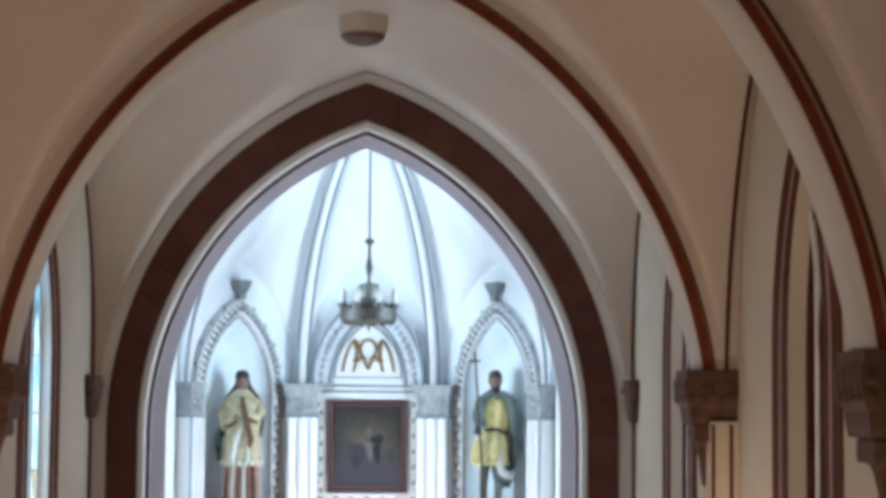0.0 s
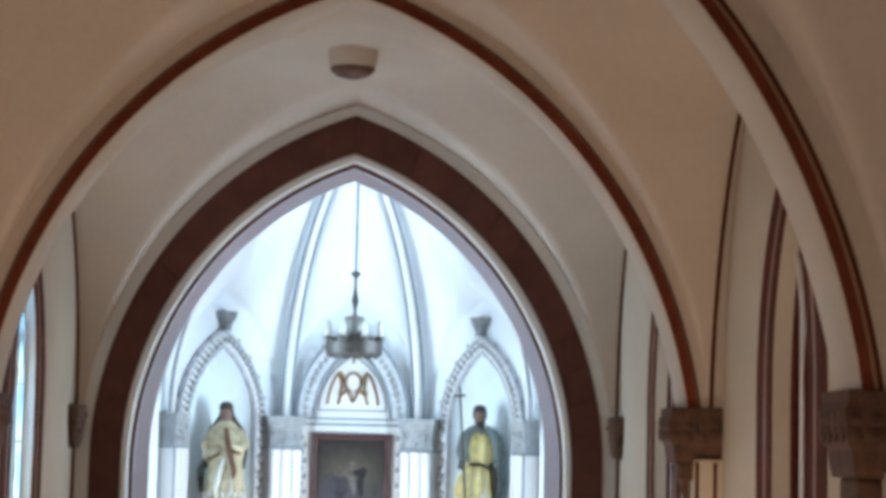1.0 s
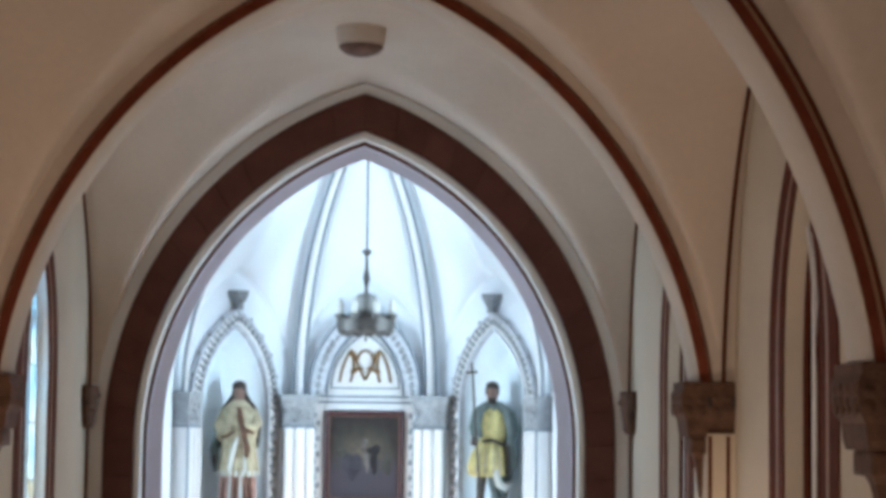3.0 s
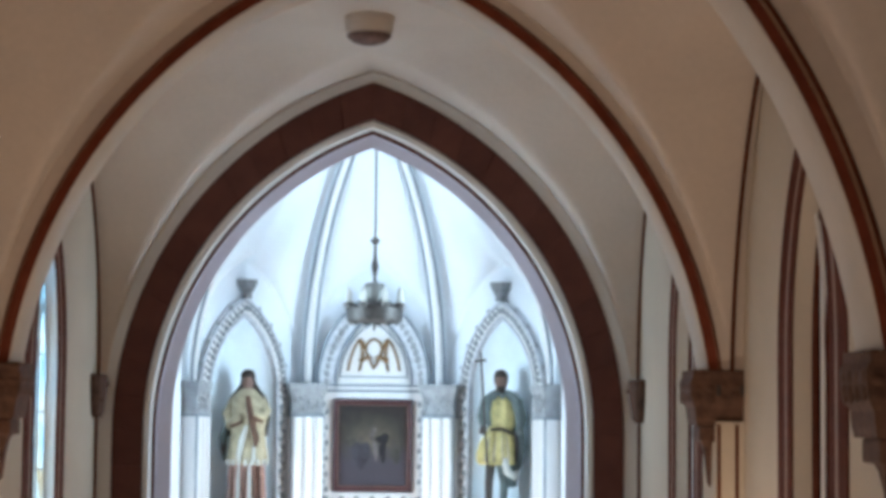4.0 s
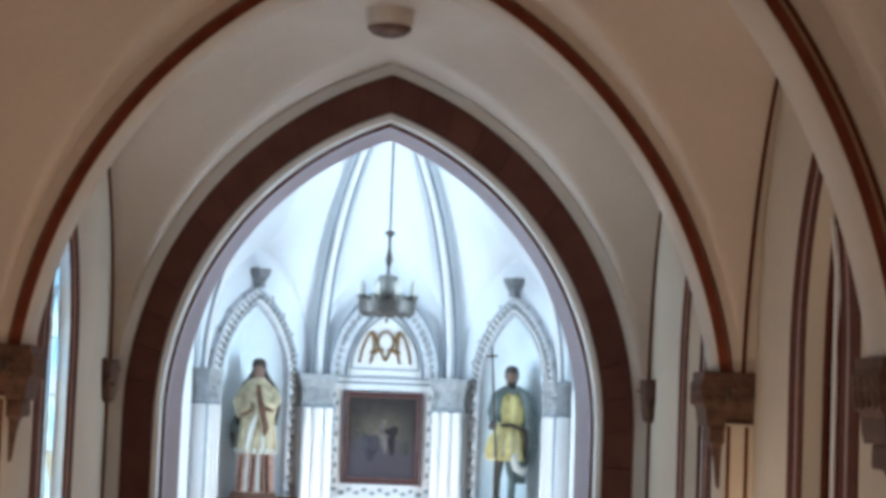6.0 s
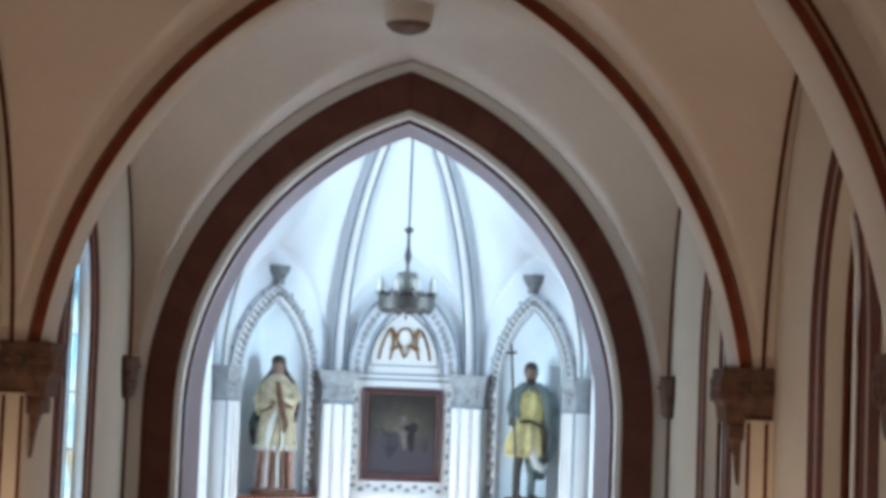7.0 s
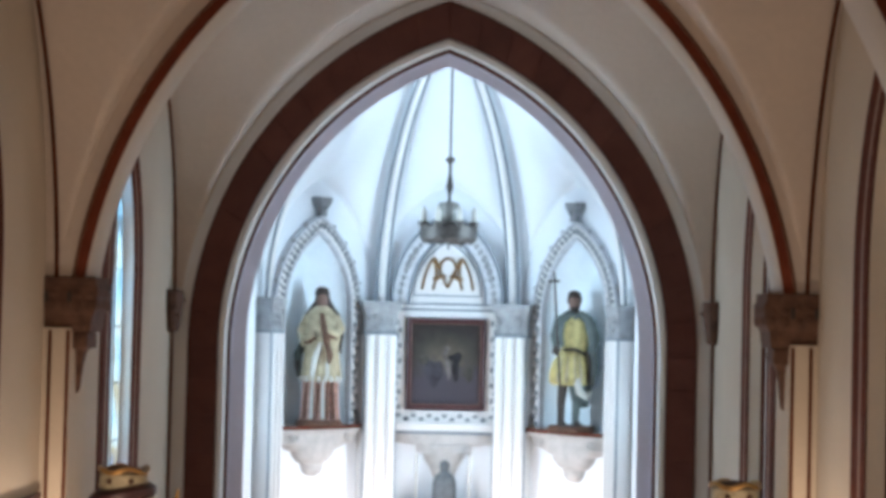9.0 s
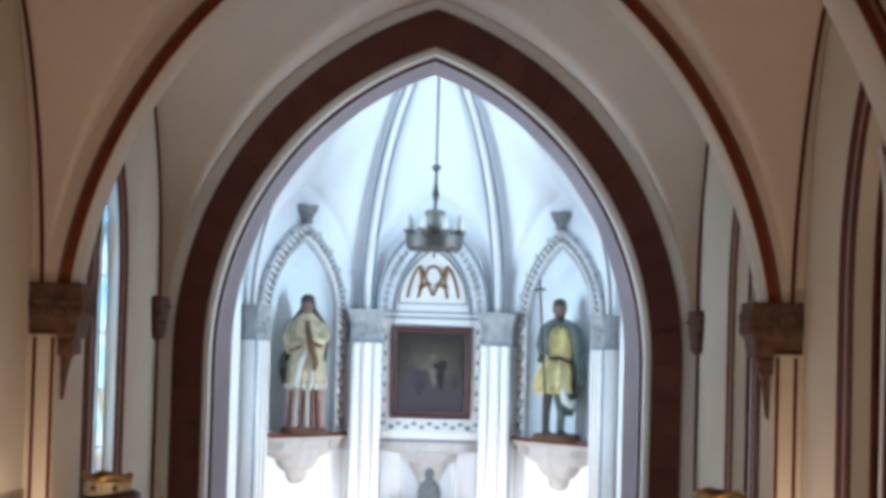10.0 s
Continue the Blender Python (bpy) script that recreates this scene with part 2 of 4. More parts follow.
def vault_rib(y, name, dx=0.0, dr=0.0, ra=4.003, rb=4.023):
    """A transverse arch: pale underside, striped faces."""
    rib = thing(name, (0, y, ZS), "pale transverse vault arch edged in dark red", "vault rib", "transverse ribs", "structure")
    d = 0.27

    def rib_line(r):
        return [(x + dx, z) for x, z in arch_of(r + dr)]
    bm = bmesh.new()
    lo, hi = rib_line(3.925), arch_of(WEB_R + 0.02)
    ring(bm, [(rib_line(3.94), y - d), (lo, y - d + 0.03), (lo, y + d - 0.03), (rib_line(3.94), y + d)])
    part("soffit", bm, SOFFIT, rib, "pale plastered underside", 50)
    bm = bmesh.new()
    for e in (-1, 1):
        ring(bm, [(rib_line(3.94), y + e * d), (hi, y + e * d), (hi, y)])
    ring(bm, [(arch_of(WEB_R + 0.01), y - d), (arch_of(WEB_R + 0.01), y + d)])
    for e in (-1, 1):
        box(bm, (min(e * 2.895, e * 3.03), y - 0.268, ZS - 0.005), (max(e * 2.895, e * 3.03), y + 0.268, ZS + 0.09))
    part("face", bm, PLASTER, rib)
    for r0, r1, m, nm in ((3.946, ra - 0.001, REDPAINT, "red_band"), (ra + 0.001, rb - 0.001, TAN, "tan_band"), (rb + 0.001, 4.048, DARKLINE, "dark_band")):
        bm = bmesh.new()
        for e in (-1, 1):
            yy = y + e * (d + 0.006)
            ring(bm, [(rib_line(r0), y + e * d), (rib_line(r0), yy), (rib_line(r1), yy), (rib_line(r1), y + e * d)])
        part(nm, bm, m, rib)
    return rib


vault_rib(Y1, "vault_rib", 0.02, 0.0, 4.028, 4.034)
for y in (Y2, Y3):
    vault_rib(y, "vault_rib", 0.0, -0.035)

# painted lines along the wall arches
def wall_line(s, ya, yb, inset):
    b, yc = (ya - yb) / 2 - 0.02, (ya + yb) / 2
    side = arch(b, ZS, RIDGE - 0.46, 30)
    line = [(yc + y, z) for y, z in side] + [(yc - y, z) for y, z in reversed(side)][1:]
    bm = bmesh.new()
    tube(bm, [(s * (HW - 0.045 - (inset - 0.045) * max(0, 1 - (z - ZS) / 2.5)), y, z) for y, z in line], 0.017, 8)
    structure("wall_arch_trim", bm, DARKLINE, "thin dark roll moulding along the wall arch", "trim", 60)


for (ya, yb), inset in zip(CEIL[:2], (0.045, 0.09)):
    for s in (-1, 1):
        wall_line(s, ya - (0.20 if ya == 0 else 0.25), yb + 0.25, inset)

# ---------------------------------------------------------------- chancel wall and arch
OUT, INN, BACK = (2.83, 3.9, 7.80), (2.485, 3.9, 7.37), (2.195, 3.95, 7.08)
bm = bmesh.new()
outer = rib_line(WEB_R + 0.06, 3.7, 24)
inn = arch_line(INN[0] + 0.01, INN[1], INN[2] + 0.01, 0.0, 24)
top = [(-3.3, 0.0)] + [(-3.3, 3.6 + 0.0)] + [(x * 1.08, z + 0.1) for x, z in outer][1:-1] + [(3.3, 3.6), (3.3, 0.0)]
sheet(bm, [[(x, 0.0, z) for x, z in inn], [(x, 0.0, z) for x, z in top]])
structure("wall_north", bm, WHITE, "pale plastered chancel wall round the arch", "wall", recalc=False)

chancel_arch = thing("chancel_arch", (0, 0, 0), "pointed chancel arch of dark red stone blocks with pale mouldings", "arch", kind="structure")
INN2 = [(2.395, 3.85, 7.265), (2.38, 3.85, 7.25), (2.355, 3.85, 7.215)]
bm = bmesh.new()
ring(bm, [(arch_line(*INN, 0.0), -0.02), (arch_line(2.465, 3.9, 7.345, 0), -0.05), (arch_line(2.42, 3.88, 7.29, 0), -0.05), (arch_line(*INN2[0], 0.0), -0.01), (arch_line(*INN2[0], 0.0), 0.05)])
part("roll_moulding", bm, WHITE, chancel_arch, "pale roll moulding", 50)
bm = bmesh.new()
ring(bm, [(arch_line(*INN2[0], 0.0), 0.05), (arch_line(*INN2[2], 0.0), 0.05)])
part("dark_groove", bm, DARKLINE, chancel_arch)
bm = bmesh.new()
ring(bm, [(arch_line(*INN2[2], 0.0), 0.05), (arch_line(2.35, 3.85, 7.205, 0), 0.09), (arch_line(*BACK, 0.0), 0.17), (arch_line(*BACK, 0), 0.2), (arch_line(2.34, 3.9, 7.3, 0), 0.6), (arch_line(2.6, 3.9, 7.6, 0), 0.62), (arch_line(2.95, 3.9, 8.2, 0), 0.625)])
part("jamb", bm, material("jamb_plaster", (0.58, 0.55, 0.64), 0.8, vary=0.08, scale=1.5, fine=25), chancel_arch, "pale lilac splayed jamb", 40)

# ---------------------------------------------------------------- apse
AP = [(-2.32, 0.6), (-2.30, 2.25), (-0.98, 3.78), (0.98, 3.78), (2.30, 2.25), (2.32, 0.6)]
KEY = Vector((0, 1.75, 7.91))


def apse_points(k):
    pts = []
    for (xa, ya), (xb, yb) in zip(AP, AP[1:]):
        pts += [(xa + (xb - xa) * i / k, ya + (yb - ya) * i / k) for i in range(k)]
    return pts + [AP[-1]]


def apse_height(s, run, rise):
    h = rise / run
    R = (1 + h * h) / 2
    return run * math.sqrt(max(0, R * R - (R - s) ** 2))


def wall_top(t):
    """Height of an apse wall under its wall arch, t from 0 to 1 across the face."""
    return ZS - 0.05 + math.sqrt(max(0, 1.665 ** 2 - (0.665 + abs(2 * t - 1)) ** 2))


def apse_curve(x, y, n=16, z0=ZS - 0.05, soft=0.02):
    ky = min(KEY.y, y)
    b = Vector((x, y, ZS - 0.05))
    run = math.hypot(x, y - ky)
    out = []
    for i in range(n + 1):
        s = (i / n) ** 1.5
        p = b.lerp(Vector((0, ky, b.z)), s)
        dome = b.z + apse_height(s, run, KEY.z - b.z)
        p.z = z0 if i == 0 else (dome + z0 + math.sqrt((dome - z0) ** 2 + soft)) / 2
        out.append(p)
    return out


NW = 20
walls = apse_points(NW)
tops = [wall_top((i % NW) / NW) for i in range(len(walls))]
bm = bmesh.new()
back = range(2 * NW, 3 * NW + 1)
sheet(bm, [[(walls[i][0], walls[i][1], 0) for i in back], [(walls[i][0], walls[i][1], tops[i]) for i in back]])
for s, span in ((-1, range(0, NW + 1)), (1, range(4 * NW, 5 * NW + 1))):
    pts = [(walls[i], tops[i]) for i in span]
    for ((xa, ya), ta), ((xb, yb), tb) in zip(pts, pts[1:]):
        if 0.68 < (ya + yb) / 2 < 1.19:
            sheet(bm, [[(xa, ya, 0), (xb, yb, 0)], [(xa, ya, 2.6), (xb, yb, 2.6)]])
            if min(ta, tb) > 5.6:
                sheet(bm, [[(xa, ya, 5.6), (xb, yb, 5.6)], [(xa, ya, ta), (xb, yb, tb)]])
        else:
            sheet(bm, [[(xa, ya, 0), (xb, yb, 0)], [(xa, ya, ta), (xb, yb, tb)]])
    for ln in (((0.6825, 2.6), (1.1775, 2.6)), ((0.6825, 2.6), (0.6825, 5.6)), ((1.1775, 2.6), (1.1775, 5.6))):
        sheet(bm, [[(s * 2.31, a, b) for a, b in ln], [(s * 2.8, a, b) for a, b in ln]])
structure("apse_wall", bm, APSE, "pale blue-white plastered walls of the apse", "wall", recalc=False)
bm = bmesh.new()
sheet(bm, [apse_curve(x, y, 30, z, 0.05 + 0.20 * (1 - abs(2 * (i % NW) / NW - 1))) for i, ((x, y), z) in enumerate(zip(walls, tops))])
structure("apse_ceiling", bm, APSE, "pale blue-white ribbed apse vault", "ceiling", smooth=85, recalc=False)

# red stone blocks of the chancel arch
def block(bm, quads):
    """Prisms from (front) rows of x, z pairs: outer and inner edge."""
    outer, inner = quads
    f, b = -0.028, 0.002
    ce = Vector((sum(p[0] for p in outer + inner) / (2 * len(outer)), sum(p[1] for p in outer + inner) / (2 * len(outer))))

    def shrink(p, k):
        d = Vector(p) - ce
        return (ce + d * (1 - k / max(d.length, 0.01)))
    o, i = [shrink(p, 0.004) for p in outer], [shrink(p, 0.004) for p in inner]
    of, jf = [shrink(p, 0.010) for p in outer], [shrink(p, 0.010) for p in inner]
    def v3(ps, y):
        return [(p[0], y, p[1]) for p in ps]
    loop_b, loop_m, loop_f = v3(o, b) + v3(i[::-1], b), v3(o, f + 0.006) + v3(i[::-1], f + 0.006), v3(of, f) + v3(jf[::-1], f)
    vs = sheet(bm, [loop_b, loop_m, loop_f], 0, True)
    n = len(o)
    top = vs[-1]
    for k in range(n - 1):
        bm.faces.new((top[k], top[k + 1], top[2 * n - 2 - k], top[2 * n - 1 - k]))


bm = bmesh.new()
ring(bm, [(arch_line(OUT[0] - 0.005, OUT[1], OUT[2] - 0.005, 0), 0.0), (arch_line(OUT[0] - 0.005, OUT[1], OUT[2] - 0.005, 0), -0.014), (arch_line(INN[0] + 0.004, INN[1], INN[2] + 0.004, 0), -0.014)])
part("joint_bed", bm, RED, chancel_arch)
NB, K = 13, 3
oa, ia = arch(*OUT, NB * K), arch(*INN, NB * K)
for s in (-1, 1):
    for j in range(NB):
        a, b = [(s * x, z) for x, z in oa[j * K:j * K + K + 1]], [(s * x, z) for x, z in ia[j * K:j * K + K + 1]]
        bm = bmesh.new()
        block(bm, (a, b))
        part("arch_stone", bm, RED, chancel_arch)
    for j in range(10):
        z0, z1 = j * 0.39, j * 0.39 + 0.39
        bm = bmesh.new()
        block(bm, ([(s * OUT[0], z0), (s * OUT[0], z1)], [(s * INN[0], z0), (s * INN[0], z1)]))
        part("arch_stone", bm, RED, chancel_arch)

# ---------------------------------------------------------------- piers and capitals
def knob(bm, c, r, sq=(1, 1, 1), mat=0):
    made = bmesh.ops.create_icosphere(bm, subdivisions=1, radius=r, matrix=Matrix.Translation(c) @ Matrix.Diagonal((*sq, 1)))
    for v in made["verts"]:
        for f in v.link_faces:
            f.material_index = mat


def pier(s, y):
    """A flat respond with dark edge lines, from the floor to its capital."""
    t = thing("pier", (s * 2.9, y, 0), "cream plastered wall pier with dark red edge lines", "pier", "nave piers", "structure")
    bm = bmesh.new()
    lo, hi = sorted((s * 2.785, s * 3.0))
    box(bm, (lo, y - 0.28, 0), (hi, y + 0.28, 4.1))
    part("shaft", bm, CREAM, t)
    for x in (2.805, 2.945):
        for e in (-1, 1):
            bm = bmesh.new()
            lo, hi = sorted((s * (x - 0.014), s * (x + 0.014)))
            box(bm, (lo, y + e * 0.282 - 0.004, 0), (hi, y + e * 0.282 + 0.004, 4.08))
            part("edge_line", bm, DARKLINE, t)


def capital(s, y):
    t = thing("capital", (s * 2.8, y, 3.63), "carved brown stone capital on a tapering corbel", "capital", "nave capitals", "structure")

    def b(x0, x1, dy, z0, z1, bev, name, x2=None):
        bm = bmesh.new()
        lo, hi = sorted((s * x0, s * x1))
        box(bm, (lo, y - dy, z0), (hi, y + dy, z1), bev)
        return part(name, bm, BROWNSTONE, t)
    b(2.598, 3.0, 0.305, 4.445, 4.5, 0.010, "abacus")
    bm = bmesh.new()
    rows = []
    for z, xi, dy in ((4.085, 2.640, 0.25), (4.12, 2.632, 0.26), (4.20, 2.625, 0.265), (4.25, 2.600, 0.28), (4.30, 2.585, 0.295), (4.40, 2.578, 0.30), (4.446, 2.600, 0.30)):
        rows.append([(s * xi, y - dy, z), (s * xi, y + dy, z), (s * 3.0, y + dy, z), (s * 3.0, y - dy, z)])
    vs = sheet(bm, rows, 0, True)
    bm.faces.new(vs[0])
    bm.faces.new(vs[-1])
    bell = part("bell", bm, BROWNSTONE, t)
    # worn upright leaves on the three open faces
    rnd = random.Random(7)
    bm = bmesh.new()
    for face in range(3):
        for k in range(4):
            xi, dy = 2.585, 0.292
            w = (k + 0.5) / 4 + rnd.uniform(-0.03, 0.03)
            flat = (1.0, 0.35, 1.0) if face < 2 else (0.35, 1.0, 1.0)
            for z, r, tall in ((4.29, 0.045, 1.3), (4.37, 0.055, 0.8)):
                c = (s * (xi + w * (3.0 - xi)), y + (dy if face else -dy), z + rnd.uniform(-0.015, 0.015)) if face < 2 else (s * xi, y - dy + 2 * dy * w, z)
                knob(bm, c, r * rnd.uniform(0.8, 1.1), (flat[0], flat[1], tall))
    part("leaf_carving", bm, BROWNSTONE, bell, "weathered carved leaves", 60)
    # Near-black blocks on the bell: the shade inside drilled hollows, put into colour.
    for u in (0.50, 0.93):
        for e in (-1, 1):
            bm = bmesh.new()
            lo, hi = sorted((s * (2.57 + u * 0.43), s * (2.60 + u * 0.43)))
            box(bm, (lo, y + e * 0.303 - 0.012, 4.30), (hi, y + e * 0.303 + 0.012, 4.385), 0.008)
            part("hollow_shade_block", bm, HAIR, bell, "dark block with a drilled hollow's shade in its colour")
    b(2.640, 3.0, 0.25, 4.068, 4.088, 0.004, "astragal")
    b(2.668, 3.0, 0.20, 3.94, 4.066, 0.02, "lower_block")
    bm = bmesh.new()
    rows = []
    for z, xi, dy in ((3.585, 2.782, 0.015), (3.61, 2.765, 0.03), (3.68, 2.755, 0.04), (3.80, 2.742, 0.05), (3.90, 2.722, 0.07), (3.945, 2.70, 0.10)):
        rows.append([(s * xi, y - dy, z), (s * (xi - 0.008), y, z), (s * xi, y + dy, z), (s * 2.83, y + dy, z), (s * 2.83, y - dy, z)])
    vs = sheet(bm, rows, 0, True)
    bm.faces.new(vs[0])
    bm.faces.new(vs[-1])
    part("pendant", bm, BROWNSTONE, t)


for y in (Y1, Y2, Y3):
    for s in (-1, 1):
        pier(s, y)
        capital(s, y)

for s in (-1, 1):
    t = thing("corner_corbel", (s * 2.97, -0.28, 4.03), "small carved brown stone corbel in the corner", "corbel", "corner corbels", "structure")
    bm = bmesh.new()
    rows = []
    for z, r in ((4.03, 0.045), (4.08, 0.075), (4.17, 0.085), (4.25, 0.10), (4.38, 0.112), (4.46, 0.115), (4.5, 0.10)):
        rows.append([(s * 2.955 + r * math.cos(a), -0.28 + 2.2 * r * math.sin(a), z) for a in [k * math.pi / 6 for k in range(12)]])
    vs = sheet(bm, rows, 0, True)
    bm.faces.new(vs[0])
    bm.faces.new(vs[-1])
    rnd = random.Random(3)
    for k in range(14):
        a, z = rnd.uniform(0, 6.28), rnd.uniform(4.2, 4.44)
        knob(bm, (s * 2.955 + 0.105 * math.cos(a), -0.28 + 0.22 * math.sin(a), z), rnd.uniform(0.02, 0.032))
    part("stone", bm, BROWNSTONE, t)
    bm = bmesh.new()
    box(bm, (s * 2.965 - 0.014, -0.26, 0), (s * 2.965 + 0.014, -0.22, 4.06))
    part("corner_line", bm, DARKLINE, t, "thin dark painted corner line")

# ---------------------------------------------------------------- side windows
def window(s, i, yc, half, sill, zs, apex):
    """Two lancets under a Y of pale stone, in a splayed reveal with a wide painted border."""
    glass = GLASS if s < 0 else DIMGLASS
    w = thing("window_%d" % i, (s * HW, yc, sill), "pointed stained-glass window with a dark red painted border", "window", "", "structure")
    deep, cut = 0.10, 0.20 if s > 0 else 0.06

    def wl(k, low=0.0):
        return window_line(yc, half + k, sill - low, zs, apex + k * 0.76)
    X = [s * (HW - d) for d in (0.0, 0.012)]
    for k0, k1, m, nm in ((0.50, 0.242, BORDERPAINT, "outer_border"), (0.24, 0.172, TAN, "border_stripe"), (0.17, 0.0, BORDERPAINT, "inner_border")):
        bm = bmesh.new()
        sheet(bm, [[(x, a, z) for a, z in wl(k)] for x, k in ((X[0], k0), (X[1], k0), (X[1], k1), (X[0], k1))])
        part(nm, bm, m, w)
    bm = bmesh.new()
    sheet(bm, [[(s * (HW - 0.001), a, z) for a, z in wl(0)], [(s * (HW + deep), a, z) for a, z in wl(-cut)], [(s * (HW + 0.5), a, z) for a, z in wl(-cut)]])
    part("reveal", bm, CREAM if s > 0 else WHITE, w)
    bm = bmesh.new()
    box(bm, (min(s * (HW - 0.05), s * (HW + 0.5)), yc - half, sill - 0.06), (max(s * (HW - 0.05), s * (HW + 0.5)), yc + half, sill))
    part("window_sill", bm, BEIGESTONE, w)
    # frame and tracery
    xg = s * (HW + deep)
    hi = half - cut
    fr = bmesh.new()
    pa, pb = wl(-cut), wl(-cut - 0.045)
    sheet(fr, [[(xg + s * 0.05, a, z) for a, z in pb], [(xg - s * 0.015, a, z) for a, z in pb], [(xg - s * 0.015, a, z) for a, z in pa]])
    part("window_frame", fr, BEIGESTONE if s < 0 else BORDERPAINT, w)
    bm = bmesh.new()
    lo, h2 = sorted((xg - s * 0.03, xg + s * 0.03))
    box(bm, (lo, yc - 0.045, sill), (h2, yc + 0.045, zs + 0.62), 0.012)
    part("mullion", bm, BEIGESTONE if s < 0 else WHITE, w)
    for e in (-1, 1):
        bm = bmesh.new()
        pts = [(xg, yc + e * f * hi * 0.95, zs + 0.55 + (apex - cut * 0.76 - zs - 0.62) * math.sin(f * 1.5)) for f in [q / 6 for q in range(7)]]
        tube(bm, pts, 0.035, 6)
        part("tracery_arm", bm, BEIGESTONE if s < 0 else WHITE, w)
        bm = bmesh.new()
        la = [(xg, yc + e * (hi / 2 + 0.01) + a, z) for a, z in arch_line(hi / 2 - 0.025, zs - 0.10, zs + 0.62, sill, 8)]
        tube(bm, la, 0.020, 6)
        part("lancet_bar", bm, BEIGESTONE if s < 0 else BORDERPAINT, w)
        gl = bmesh.new()
        pts = window_line(yc, hi, sill, zs, apex - cut * 0.76)
        half_pts = [p for p in pts if (p[0] - yc) * e >= -1e-6]
        gl.faces.new([gl.verts.new((xg + s * 0.012, a, z)) for a, z in half_pts] + ([gl.verts.new((xg + s * 0.012, yc, sill))]))
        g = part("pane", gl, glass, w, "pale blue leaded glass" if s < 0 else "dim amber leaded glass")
        g.visible_shadow = False
        if s > 0:
            continue
        bm = bmesh.new()
        for k in range(1, 6):
            z = sill + k * 0.55
            a0, a1 = sorted((yc + e * 0.045, yc + e * hi))
            box(bm, (xg - 0.006, a0, z - 0.005), (xg + 0.006, a1, z + 0.005))
        part("lead_bars", bm, LEAD, g)


def sky_backdrop(yc, half, sill, zs, apex):
    """Bright sky close outside a pane."""
    bm = bmesh.new()
    bm.faces.new([bm.verts.new((-HW - 0.16, a, z)) for a, z in window_line(yc, half - 0.06, sill, zs, apex - 0.05)])
    structure("backdrop", bm, glow("bright_sky", (0.70, 0.90, 1.0), 5.5), "bright pale sky outside the stained glass", "sky")


sky_backdrop(*windows_of(-1)[0])
i = 1
for k in range(3):
    for s in (-1, 1):
        window(s, i, *windows_of(s)[k])
        i += 1

# ---------------------------------------------------------------- apse fittings
# frames of the apse faces: local x along the face, y into the wall, z up
def face_matrix(ox, oy, ux, uy):
    m = Matrix.Identity(4)
    u = Vector((ux, uy, 0)).normalized()
    m.col[0].xyz, m.col[1].xyz, m.col[2].xyz, m.col[3].xyz = u, Vector((-u.y, u.x, 0)), Vector((0, 0, 1)), Vector((ox, oy, 0))
    return m


FL, FR = face_matrix(-1.64, 3.015, 1.32, 1.53), face_matrix(1.64, 3.015, 1.32, -1.53)
HALF_FACE = 1.011
NICHE = (0.58, 4.30, 5.28)      # half width, springing, tip of the recess
NFOOT = 2.88


def apse_side(m, u0, name):
    bm = bmesh.new()
    line = [(u0 + x, z) for x, z in arch_line(*NICHE, NFOOT, 14)]
    def top(u):
        return wall_top((u + HALF_FACE) / (2 * HALF_FACE))
    for a, b in ((-HALF_FACE, u0 - NICHE[0]), (u0 + NICHE[0], HALF_FACE)):
        us = [a + (b - a) * k / 8 for k in range(9)]
        sheet(bm, [[m @ Vector((u, 0, 0)) for u in us], [m @ Vector((u, 0, top(u))) for u in us]])
    inner = line[1:-1]
    sheet(bm, [[m @ Vector((u, 0, 0)) for u, z in inner], [m @ Vector((u, 0, NFOOT)) for u, z in inner]])
    sheet(bm, [[m @ Vector((u, 0, z)) for u, z in inner], [m @ Vector((u, 0, max(z + 0.01, top(u)))) for u, z in inner]])
    structure(name, bm, APSE, "pale blue-white plastered side of the apse", "wall", recalc=False)


